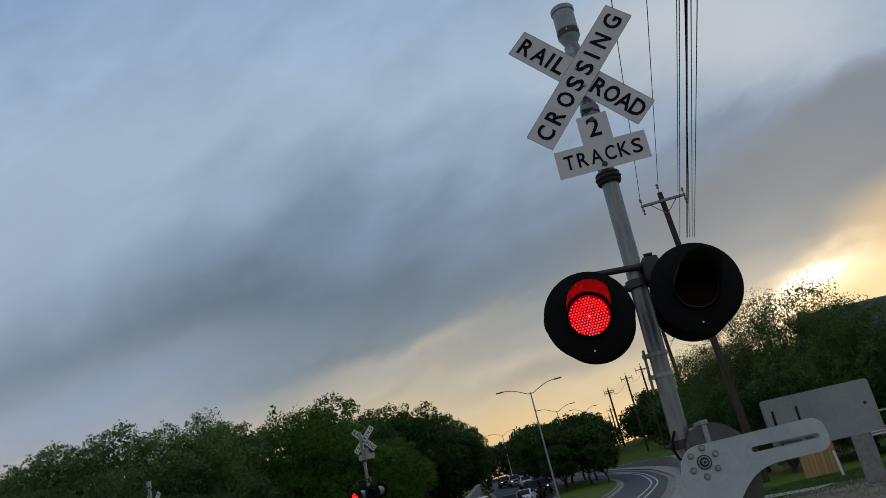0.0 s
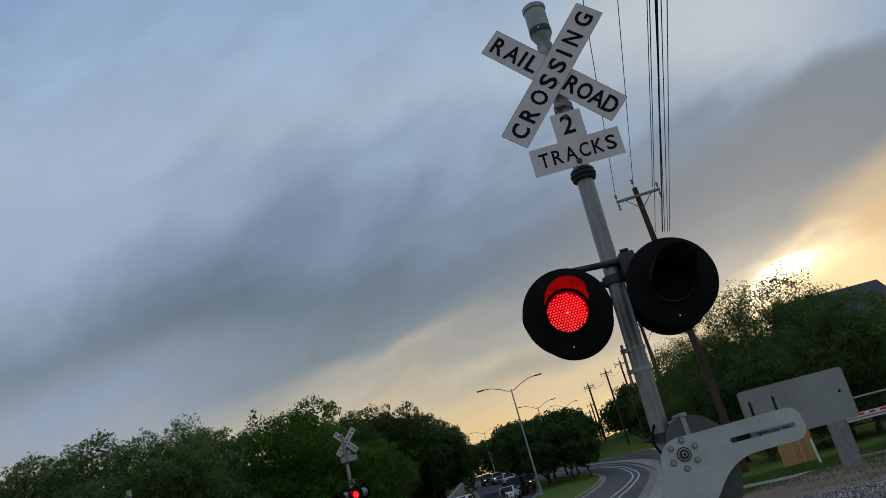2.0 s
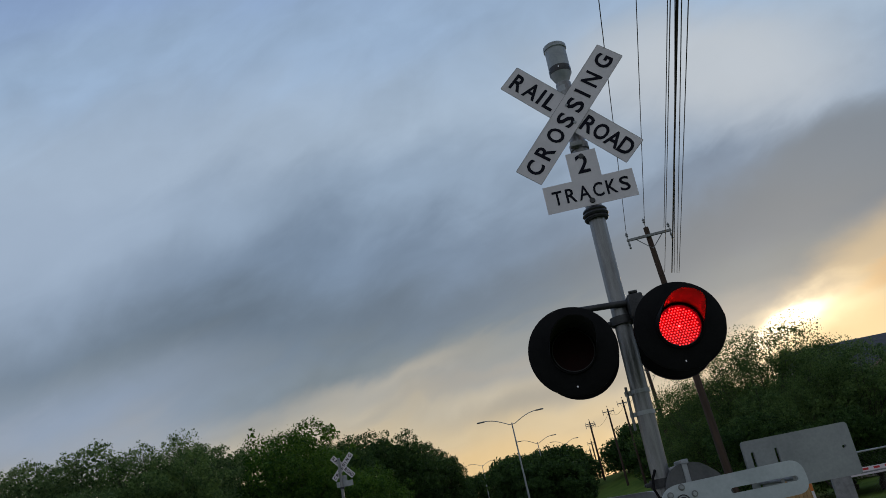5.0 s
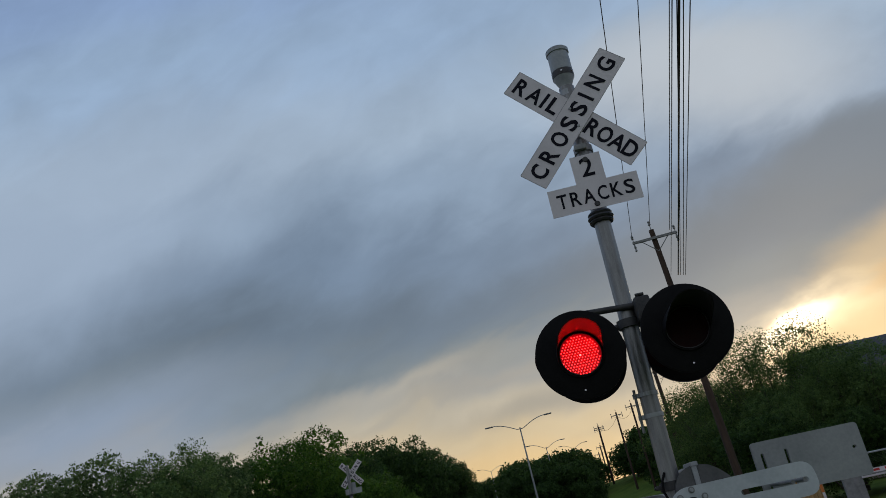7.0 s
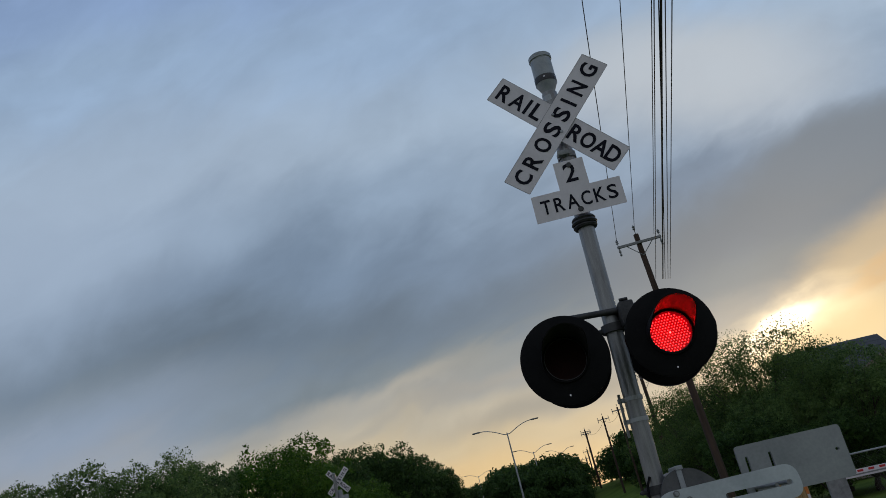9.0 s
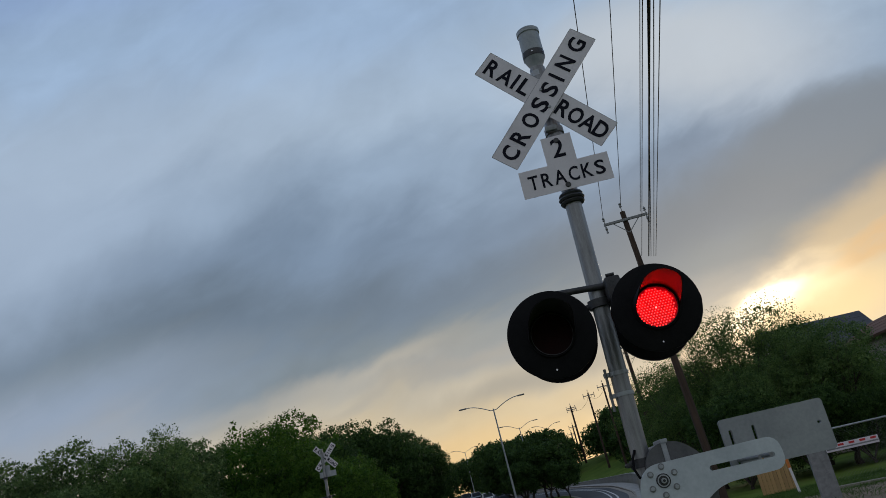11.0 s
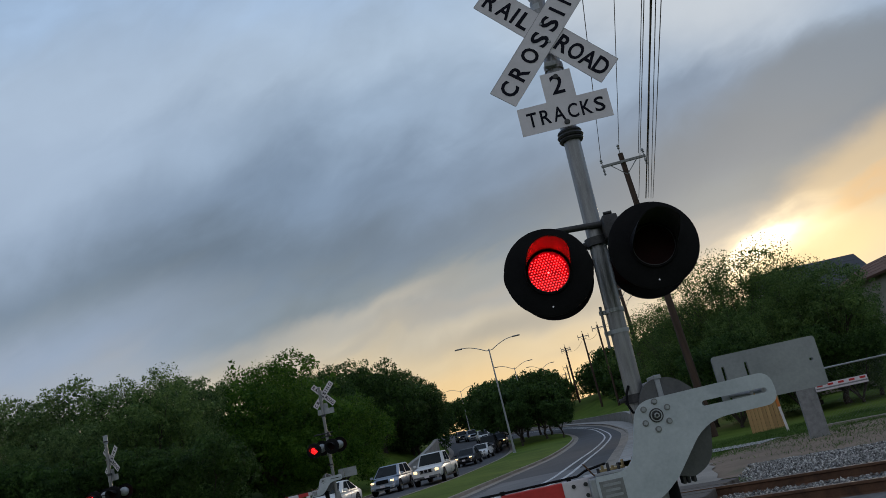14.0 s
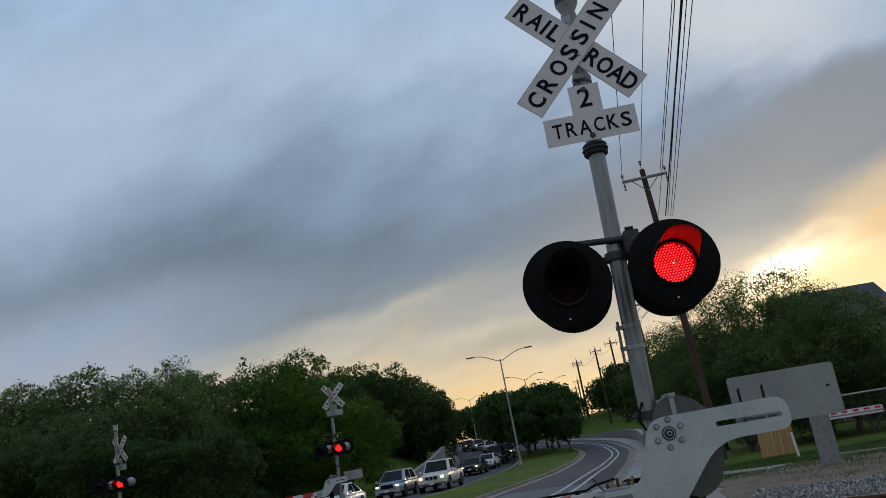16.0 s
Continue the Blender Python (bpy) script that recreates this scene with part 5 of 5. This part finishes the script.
def stone_mix():
    mat = bpy.data.materials.new("crushed_stone_mix")
    mat.use_nodes = True
    k = Nodes(mat.node_tree)
    geo = k.add("ShaderNodeNewGeometry")
    tc = k.add("ShaderNodeTexCoord").outputs["Object"]
    f = k.math("ADD", k.math("MULTIPLY", geo.outputs["Random Per Island"], 0.85), k.math("MULTIPLY", k.noise(tc, 30, 3), 0.25))
    col = k.ramp(f, [(0.12, (0.050, 0.047, 0.044)), (0.45, (0.170, 0.162, 0.150)), (0.78, (0.34, 0.325, 0.30)), (1.0, (0.60, 0.58, 0.54))])
    b = k.add("ShaderNodeBsdfPrincipled")
    k.put(b.inputs["Base Color"], col)
    b.inputs["Roughness"].default_value = 0.85
    o = k.add("ShaderNodeOutputMaterial")
    k.put(o.inputs[0], b.outputs[0])
    return mat


M["stone_mix"] = stone_mix()
make_ballast()


def verge_patch(name, corners, lift, mat, label, category):
    """A flat irregular patch of ground."""
    bm = bmesh.new()
    rnd = random.Random(len(label))
    n = 14
    a, b, c, d = (Vector(p) for p in corners)
    grid = []
    for j in range(n + 1):
        row = []
        for i in range(n + 1):
            p = a.lerp(b, i / n).lerp(d.lerp(c, i / n), j / n)
            edge = i in (0, n) or j in (0, n)
            if edge and mat is not M["concrete"]:
                p = p + Vector((rnd.uniform(-0.15, 0.15), rnd.uniform(-0.15, 0.15)))
            row.append(bm.verts.new((p.x, p.y, hill(p.x, p.y) + lift + (0 if edge else 0.02 * rnd.random()))))
        grid.append(row)
    for p, q in zip(grid, grid[1:]):
        for i in range(n):
            bm.faces.new((p[i], p[i + 1], q[i + 1], q[i]))
    return tagged(part(name, bm, mat, smooth=True), label, category, kind="structure")


verge_patch("verge", [(1.2, 9.0), (12.6, 2.4), (16.5, 9.6), (5.6, 18.6)], -0.026, M["dirt"], "bare brown dirt verge with thin grass", "verge")
verge_patch("footpath", [(3.2, 18.2), (5.2, 15.8), (6.3, 17.4), (4.6, 20.4)], 0.0, M["concrete"], "pale concrete footpath slab in the verge", "pavement")


verge_patch("footpath_2", [(0.3, 7.0), (1.75, 6.2), (3.0, 12.0), (1.5, 12.6)], 0.0, M["kerb"], "worn brownish concrete footpath beside the crossing", "pavement")


def grass_tufts():
    rng = np.random.default_rng(9)
    N = 110000
    x = 2.2 + 10 * rng.random(N)
    y = 8.5 + 17 * rng.random(N)
    nn = (x - RAIL0.x) * ACROSS.x + (y - RAIL0.y) * ACROSS.y
    keep = (nn > 4.0) & (rng.random(N) < np.clip(0.02 + 0.05 * (nn - 4.6) + 0.16 * np.sin(x * 1.9 + 1.3 * np.sin(y * 1.1)) * np.sin(y * 1.6 + x), 0, 1))
    x, y = x[keep], y[keep]
    edge = x > np.interp(y, [r[0] for r in OUT_R], [r[1] for r in OUT_R]) + 2.0
    x, y = x[edge], y[edge]
    z = np.array([hill(a, b) for a, b in zip(x, y)])
    n = len(x)
    hgt = 0.012 + 0.07 * rng.random(n) ** 2
    a = rng.random(n) * 6.28
    w = 0.004 + 0.006 * rng.random(n)
    lx, ly = rng.normal(size=n) * 0.06, rng.normal(size=n) * 0.06
    p = np.stack([x, y, z - 0.03], 1)
    d = np.stack([np.cos(a) * w, np.sin(a) * w, np.zeros(n)], 1)
    tip = p + np.stack([lx, ly, hgt + 0.03], 1)
    v = np.stack([p - d, p + d, tip], 1).reshape(-1, 3)
    me = bpy.data.meshes.new("grass")
    me.from_pydata(v.tolist(), [], [(3 * i, 3 * i + 1, 3 * i + 2) for i in range(n)])
    me.materials.append(M["grass_blade"])
    tagged(new("grass", me), "thin green grass blades on the verge", "grass", kind="stuff")


grass_tufts()


# ---------------------------------------------------------------- verge furniture, fences, walls
def barrier_post():
    z = hill(5.6, 13.1) - 0.05
    t = thing("barrier_post", pose(5.74, 13.1, z, 0, 0, -12), "broad galvanised steel post carrying a red and white board", "barrier")
    bm = bmesh.new()
    box(bm, (0, 0, 0.62), (0.40, 0.03, 1.24), bevel=0.006)
    box(bm, (-0.185, 0.1, 0.62), (0.03, 0.2, 1.24), bevel=0.006)
    box(bm, (0.185, 0.1, 0.62), (0.03, 0.2, 1.24), bevel=0.006)
    part("post", bm, M["galv_dark"], t, "folded dull grey post")
    bm = box(bmesh.new(), (0.74, -0.05, 1.06), (1.10, 0.035, 0.16), bevel=0.008)
    board = part("board", bm, M["sign_white"], t, "white board with red reflective bars")
    for i in range(5):
        bm = box(bmesh.new(), (0.29 + 0.225 * i, -0.071, 1.10), (0.12, 0.004, 0.045))
        part("bar", bm, M["red_tape"], board)
    bm = box(bmesh.new(), (0.74, -0.071, 1.035), (1.08, 0.004, 0.03))
    part("strip", bm, M["galv_dark"], board)


barrier_post()


def chain_link():
    a, b = Vector((7.45, 17.65)), Vector((18.2, 11.4))
    d = (b - a)
    L = d.length
    ang = math.degrees(math.atan2(d.y, d.x))
    t = thing("chain_link_fence", pose(a.x, a.y, hill(*a) - 0.05, 0, 0, ang), "grey chain-link fence with a top rail along the verge", "fence")
    H = 1.6
    for i in range(5):
        part("post", tube(bmesh.new(), (i * L / 4, 0, -0.2), (i * L / 4, 0, H + 0.04), 0.03, n=10), M["galv"], t, smooth=True)
    part("top_rail", tube(bmesh.new(), (0, 0, H), (L, 0, H), 0.024, n=10), M["galv"], t, smooth=True)
    part("bottom_kerb", box(bmesh.new(), (L / 2, 0, 0.05), (L, 0.16, 0.14), bevel=0.01), M["kerb"], t, "low concrete footing")
    v, f = [], []
    for k in range(int(L / 0.09) + 18):
        for s in (-1, 1):
            x0 = (k - 9) * 0.09
            p, q = Vector((x0, 0.012 * s, 0.1)), Vector((x0 + s * H, 0.012 * s, H))
            if min(p.x, q.x) < 0 or max(p.x, q.x) > L:
                continue
            i = len(v)
            for e in (p, q):
                v += [(e.x - 0.0015, e.y, e.z), (e.x + 0.0015, e.y, e.z), (e.x, e.y + 0.003, e.z)]
            f += [(i, i + 1, i + 4, i + 3), (i + 1, i + 2, i + 5, i + 4), (i + 2, i, i + 3, i + 5)]
    me = bpy.data.meshes.new("mesh_wires")
    me.from_pydata(v, [], f)
    me.materials.append(M["galv_dark"])
    o = new("mesh_wires", me)
    o.parent = t
    tagged(o, "woven wire mesh", kind="stuff")


chain_link()


def board_fence():
    t = thing("wooden_fence", pose(8.0, 26.0, hill(8.0, 26.0), 0, 0, -20), "orange-brown cedar board fence panel in the grass", "fence")
    first = None
    for i in range(9):
        if first is None:
            first = o = part("board", box(bmesh.new(), (0, 0, 0.85), (0.132, 0.022, 1.8), bevel=0.004), M["fence_wood"], t)
        else:
            o = new("board", first.data)
            o.parent = t
        o.matrix_basis = pose(0.14 * i, 0.004 * (i % 2), 0.01 * (i * 5 % 3))
    for z in (0.35, 1.35):
        part("fence_rail", box(bmesh.new(), (0.56, 0.05, z), (1.25, 0.04, 0.09)), M["fence_wood"], t)


board_fence()


def marker_stake():
    z = hill(8.15, 22.6)
    t = thing("marker_stake", pose(8.15, 22.6, z, 0, -4, 0), "thin utility marker stake, white below and orange above", "marker")
    part("shaft", box(bmesh.new(), (0, 0, 0.35), (0.085, 0.012, 0.9), bevel=0.004), M["sign_white"], t)
    part("head", box(bmesh.new(), (0, -0.002, 0.98), (0.088, 0.016, 0.36), bevel=0.004), M["orange"], t, "orange head")


marker_stake()


def wall_run(name, pts, height, thick, mat, label):
    """A retaining wall in cast panels with recessed joints and a sloping coping."""
    t = thing(name, Matrix(), label, "wall", kind="structure")
    for a, b in zip(pts, pts[1:]):
        d = b - a
        L = d.length
        m = pose((a.x + b.x) / 2, (a.y + b.y) / 2, 0, 0, 0, math.degrees(math.atan2(d.y, d.x)))
        low = min(prof(a.y), prof(b.y)) - 0.3
        ta, tb = prof(a.y) + height(a.y), prof(b.y) + height(b.y)
        e = L / 2 - 0.015
        bm = slab(bmesh.new(), [(-e, low), (e, low), (e, tb), (-e, ta)], -thick / 2, thick / 2)
        slab(bm, [(-L / 2 + 0.004, ta), (L / 2 - 0.004, tb), (L / 2 - 0.004, tb + 0.10), (-L / 2 + 0.004, ta + 0.10)], -thick / 2 - 0.05, thick / 2 + 0.05)
        o = part("panel", bm, mat, t)
        o.matrix_basis = m
    return t


wall_run("wall_left", resample(curve_points([(-11.8, 58), (-11.0, 70), (-10.3, 80), (-9.85, 90)]), 11), lambda y: 0.25 + 2.25 * min(1.0, max(0.0, (y - 58) / 32)), 0.35, M["concrete"], "pale concrete retaining wall stepping up beside the lanes")
outer = [p for p in OUT_RIGHT if p.y > 62]
wall_run("wall_right", resample([p + (Vector((p.x, p.y)) - Vector((0, 88))).normalized() * 2.3 for p in outer], 26), lambda y: 0.25 + 0.85 * step(118, 80, y), 0.4, M["concrete"], "low grey block retaining wall round the outer bend")


def house(x, y, w, d, eave, ridge, roof, label, turn=0.0, openings=True):
    t = thing("house", pose(x, y, hill(x, y), 0, 0, turn), label, "house", "houses behind the verge")
    bm = bmesh.new()
    pts = [(-w / 2, 0), (w / 2, 0), (w / 2, eave), (0, ridge - 0.12), (-w / 2, eave)]
    slab(bm, pts, -d / 2, d / 2)
    part("wall", bm, M["house_wall"], t, "pale stucco gable wall")
    for s in (-1, 1):
        run = Vector((w / 2 + 0.5, 0, 0))
        slope = (ridge - eave) / (w / 2)
        bm = bmesh.new()
        L = math.hypot(w / 2 + 0.5, slope * (w / 2 + 0.5))
        m = pose(s * (w / 4 + 0.25), 0, ridge - slope * (w / 4 + 0.25), 0, s * math.degrees(math.atan(slope)), 0)
        box(bm, (0, 0, 0.06), (L, d + 1.0, 0.14), m, 0.02)
        rp = part("roof", bm, roof, t, "shingled roof slope")
        for k in range(int(L / 0.35)):
            if k % 2 == 0:
                c = box(bmesh.new(), (-L / 2 + 0.175 + 0.35 * k, 0, 0.135), (0.34, d + 0.98, 0.022), m)
                part("shingle_course", c, roof, rp)
        bm = box(bmesh.new(), (0, -d / 2 - 0.5, 0.0), (L, 0.04, 0.24), m)
        part("barge_board", bm, M["pole_wood"], rp, "dark barge board")
    if openings:
        for px, pz, ww, hh in ((-w * 0.25, 1.5, 1.2, 1.3), (w * 0.2, 1.5, 1.2, 1.3)):
            bm = box(bmesh.new(), (px, -d / 2 - 0.03, pz), (ww + 0.16, 0.08, hh + 0.16), bevel=0.01)
            wf = part("window", bm, M["sign_white"], t, "white window frame")
            part("pane", box(bmesh.new(), (px, -d / 2 - 0.075, pz), (ww, 0.02, hh)), M["car_glass"], wf)
    return t


house(24.9, 42, 5.2, 13.0, 6.05 - hill(24.9, 42), 7.27 - hill(24.9, 42), M["roof_brown"], "house with pale walls and a brown shingled gable roof", 0, False)
house(23.6, 56, 7.0, 7.0, 6.35 - hill(23.6, 56), 9.1 - hill(23.6, 56), M["roof_blue"], "house with a dark slate-blue gable roof behind trees", 90, False)


# ---------------------------------------------------------------- vehicles
def loft(bm, stations, n=16, power=4.0, mat=0):
    """Skin rounded-rectangle rings: (y, half width, z low, z high)."""
    rings = []
    for y, w, z0, z1 in stations:
        ring = []
        for i in range(n):
            a = 2 * math.pi * (i + 0.5) / n
            c, s = math.cos(a), math.sin(a)
            x = w * math.copysign(abs(c) ** (2 / power), c)
            z = (z0 + z1) / 2 + (z1 - z0) / 2 * math.copysign(abs(s) ** (2 / power), s)
            ring.append(bm.verts.new((x, y, z)))
        rings.append(ring)
    for p, q in zip(rings, rings[1:]):
        for i in range(n):
            bm.faces.new((p[i], p[(i + 1) % n], q[(i + 1) % n], q[i])).material_index = mat
    bm.faces.new(rings[0][::-1]), bm.faces.new(rings[-1])
    bmesh.ops.recalc_face_normals(bm, faces=bm.faces)
    return bm


def hull(bm, low, high):
    """A cabin from two plan rings: (half width, front y, back y, z) below and above."""
    def ring(w, y0, y1, z):
        return [bm.verts.new(p) for p in ((-w * 0.86, y0, z), (w * 0.86, y0, z), (w, y0 + 0.18, z), (w, y1 - 0.18, z), (w * 0.86, y1, z), (-w * 0.86, y1, z), (-w, y1 - 0.18, z), (-w, y0 + 0.18, z))]
    a, b = ring(*low), ring(*high)
    for i in range(8):
        bm.faces.new((a[i], a[(i + 1) % 8], b[(i + 1) % 8], b[i]))
    bm.faces.new(b), bm.faces.new(a[::-1])
    bmesh.ops.recalc_face_normals(bm, faces=bm.faces)
    top = [e for e in bm.edges if all(v in b for v in e.verts)]
    bmesh.ops.bevel(bm, geom=top, offset=0.09, segments=3, affect="EDGES", profile=0.5)
    return bm


def vehicle(kind, x, y, turn, paint, label, lit=True):
    """Front towards -y. kind: saloon, suv or pickup."""
    t = thing("car" if kind != "pickup" else "pickup_truck", pose(x, y, prof(y) + 0.05, 0, 0, turn), label, "car" if kind != "pickup" else "truck", "queueing cars")
    if kind == "saloon":
        L, W, bonnet, H, belt, r = 4.7, 0.91, 0.82, 1.45, 0.93, 0.32
        low, high = (0.86, -1.15, 1.90, belt - 0.05), (0.66, -0.20, 0.95, H)
        st = [(-L / 2, 0.70, 0.34, 0.62), (-L / 2 + 0.12, 0.84, 0.24, 0.72), (-1.5, W, 0.2, bonnet), (-0.9, W, 0.2, belt), (1.6, W, 0.2, belt + 0.03), (L / 2 - 0.15, 0.85, 0.24, belt), (L / 2, 0.74, 0.34, 0.85)]
    elif kind == "suv":
        L, W, bonnet, H, belt, r = 4.75, 0.93, 0.98, 1.70, 1.04, 0.36
        low, high = (0.90, -1.45, 2.25, belt - 0.05), (0.66, -0.42, 1.90, H)
        st = [(-L / 2, 0.66, 0.42, 0.78), (-L / 2 + 0.10, 0.82, 0.30, 0.86), (-L / 2 + 0.35, 0.90, 0.27, 0.90), (-L / 2 + 0.6, W, 0.26, 0.95), (-1.45, W, 0.26, bonnet), (-0.95, W, 0.26, belt), (2.0, W, 0.26, belt), (L / 2 - 0.1, 0.88, 0.3, belt), (L / 2, 0.78, 0.4, 1.0)]
    else:
        L, W, bonnet, H, belt, r = 5.7, 1.0, 1.12, 1.90, 1.16, 0.40
        low, high = (0.94, -1.40, 1.00, belt - 0.05), (0.74, -0.70, 0.80, H)
        st = [(-L / 2, 0.82, 0.48, 0.98), (-L / 2 + 0.10, 0.95, 0.36, 1.05), (-L / 2 + 0.5, 0.99, 0.34, 1.10), (-1.5, W, 0.34, bonnet + 0.02), (-1.0, W, 0.34, belt), (2.5, W, 0.34, belt), (L / 2 - 0.06, 0.97, 0.36, belt), (L / 2, 0.92, 0.45, belt - 0.05)]
    body = part("body", loft(bmesh.new(), st), paint, t, smooth=True)
    cabin = part("cabin", hull(bmesh.new(), low, high), paint, t, smooth=True)
    # glass lies a little proud of the cabin sides
    def lerp_ring(s):
        return [a + (b - a) * s for a, b in zip(low, high)]
    for name, s0, s1 in (("windscreen", 0.10, 0.92), ("rear_window", 0.12, 0.88)):
        bm = bmesh.new()
        w0, f0, b0, z0 = lerp_ring(s0)
        w1, f1, b1, z1 = lerp_ring(s1)
        e = -0.012 if name == "windscreen" else 0.012
        ya, yb = (f0, f1) if name == "windscreen" else (b0, b1)
        q = [bm.verts.new(p) for p in ((-w0 * 0.845, ya + e, z0), (w0 * 0.845, ya + e, z0), (w1 * 0.845, yb + e, z1), (-w1 * 0.845, yb + e, z1))]
        bm.faces.new(q)
        part(name, bm, M["car_glass"], cabin, "dark tinted glass")
    for sx in (-1, 1):
        for u0, u1 in ((0.06, 0.47), (0.52, 0.94)):
            bm = bmesh.new()
            q = []
            for s, us in ((0.12, (u0, u1)), (0.9, (u1, u0))):
                w, f, b, z = lerp_ring(s)
                for u in us:
                    q.append(bm.verts.new((sx * (w + 0.012), f + 0.22 + (b - f - 0.44) * u, z)))
            bm.faces.new(q if sx > 0 else q[::-1])
            part("side_window", bm, M["car_side_glass"], cabin)
        part("mirror", box(bmesh.new(), (sx * (W + 0.10), low[1] + 0.35, belt + 0.06), (0.20, 0.10, 0.15), bevel=0.03), paint, body)
        bm = box(bmesh.new(), (sx * W * 0.70, -L / 2 + 0.05, (bonnet + 0.5) / 2 + 0.06), (W * 0.24, 0.16, 0.10 if kind != "pickup" else 0.17), pose(0, 0, 0), 0.035)
        part("headlight", bm, M["headlight"] if lit else M["chrome"], body, "glowing warm headlight" if lit else "")
        for yy in (-L / 2 + 0.95, L / 2 - 1.05):
            m = pose(sx * (W - 0.085), yy, r, 0, 90, 0)
            arch = tube(bmesh.new(), (sx * (W - 0.20), yy, r + 0.03), (sx * (W + 0.006), yy, r + 0.03), 1.14 * r, n=22)
            part("wheel_arch", arch, M["black"], body, "dark wheel arch", smooth=True)
            tyre = part("tyre", lathe(bmesh.new(), [(0.6 * r, -0.12), (0.95 * r, -0.12), (r, -0.08), (r, 0.08), (0.95 * r, 0.12), (0.6 * r, 0.12)], 22), M["tyre"], t, smooth=True)
            tyre.matrix_basis = m
            part("rim", lathe(bmesh.new(), [(0.0, 0.09), (0.12, 0.10), (0.45 * r, 0.06), (0.62 * r, 0.115), (0.62 * r, -0.115), (0.45 * r, -0.06), (0.0, -0.09)], 18), M["chrome"], tyre)
        part("sill", box(bmesh.new(), (sx * (W - 0.01), 0.0, 0.33), (0.05, L * 0.5, 0.12), bevel=0.02), M["black"], body)
    gz = (bonnet + 0.5) / 2 + 0.04
    part("grille", box(bmesh.new(), (0, -L / 2 - 0.005, gz), (W * 0.85, 0.06, 0.24 if kind != "saloon" else 0.14), bevel=0.02), M["black"] if kind != "pickup" else M["chrome"], body)
    if kind == "pickup":
        for sx in (-0.26, 0.0, 0.26):
            part("grille_opening", box(bmesh.new(), (sx, -L / 2 - 0.03, gz), (0.20, 0.03, 0.17), bevel=0.01), M["black"], body)
        part("load_bed", box(bmesh.new(), (0, 1.95, belt + 0.003), (1.6, 1.6, 0.02)), M["black"], body)
    part("bumper", box(bmesh.new(), (0, -L / 2 + 0.02, 0.46), (W * 1.75, 0.18, 0.20), bevel=0.05), paint if kind != "pickup" else M["grey_paint"], body)
    part("air_intake", box(bmesh.new(), (0, -L / 2 - 0.07, 0.40), (W * 1.0, 0.03, 0.10), bevel=0.01), M["black"], body)
    for sx in (-1, 1):
        part("door_seam", box(bmesh.new(), (sx * (W + 0.001), 0.25, (belt + 0.35) / 2 + 0.05), (0.006, 0.018, belt - 0.45)), M["black"], body)
        part("fog_lamp", tube(bmesh.new(), (sx * W * 0.72, -L / 2 + 0.0, 0.42), (sx * W * 0.72, -L / 2 - 0.075, 0.42), 0.06, n=12), M["chrome"], body)
    part("plate", box(bmesh.new(), (0, -L / 2 - 0.09, 0.52), (0.30, 0.012, 0.15)), M["sign_white"], body)
    return t


vehicle("saloon", -10.7, 36.5, -7, M["car_white"], "white saloon car waiting behind the gate with lit headlights")
vehicle("suv", -9.25, 47.6, -7, M["car_silver"], "silver-blue sport utility car waiting with lit headlights")
vehicle("pickup", -6.4, 48.4, -7, M["car_white"], "white pickup truck waiting with lit headlights")
vehicle("saloon", -5.3, 68.5, -8, M["car_black"], "black saloon car waiting with lit headlights")
vehicle("saloon", -4.3, 76.0, -8, M["car_white"], "white saloon car in the queue", False)
vehicle("pickup", -3.6, 82.5, -6, M["car_black"], "dark pickup truck in the queue", False)
vehicle("suv", -2.6, 90.0, -2, M["car_black"], "black sport utility car with bright headlights")
vehicle("suv", -5.2, 112, 8, M["car_white"], "white sport utility car in the far queue", False)
vehicle("saloon", -3.4, 104, 5, M["car_grey"], "grey saloon car in the far queue", False)
vehicle("suv", -7.4, 124, 10, M["car_silver"], "silver car in the far queue")
vehicle("suv", -9.2, 128, 10, M["car_black"], "black car in the far queue with lit headlights")


# ---------------------------------------------------------------- motion
def motions():
    """The lamps flash in turn: added cover halves slide open and shut over the always-lit panels."""
    period, shift = 1.1878, 0.150

    def closed_rows(first, offset, lit_first):
        """Times at which the lamp is opened or shut; lit_first: it is open at the start."""
        flips, t, n = [], first, 0
        while t < 16.0:
            flips.append(t)
            n += 1
            t = first + (n // 2) * period + (n % 2) * offset
        return flips, lit_first

    plans = {
        "nearL": closed_rows(0.215, 0.582, True), "nearR": closed_rows(0.19, 0.600, False),
        "farL": closed_rows(0.335, 0.490, True), "farR": closed_rows(0.225, 0.700, False)}
    for blade, side, key in FLASH_COVERS:
        flips, is_open = plans[key]
        rows = [(0.0, pose(side * shift if is_open else 0, 0, 0))]
        for t in flips:
            f0 = math.floor(t * FPS)
            rows.append((f0 / FPS, pose(side * shift if is_open else 0, 0, 0)))
            is_open = not is_open
            rows.append(((f0 + 1) / FPS, pose(side * shift if is_open else 0, 0, 0)))
        rows.append((16.0, pose(side * shift if is_open else 0, 0, 0)))
        walk(blade, rows)


motions()
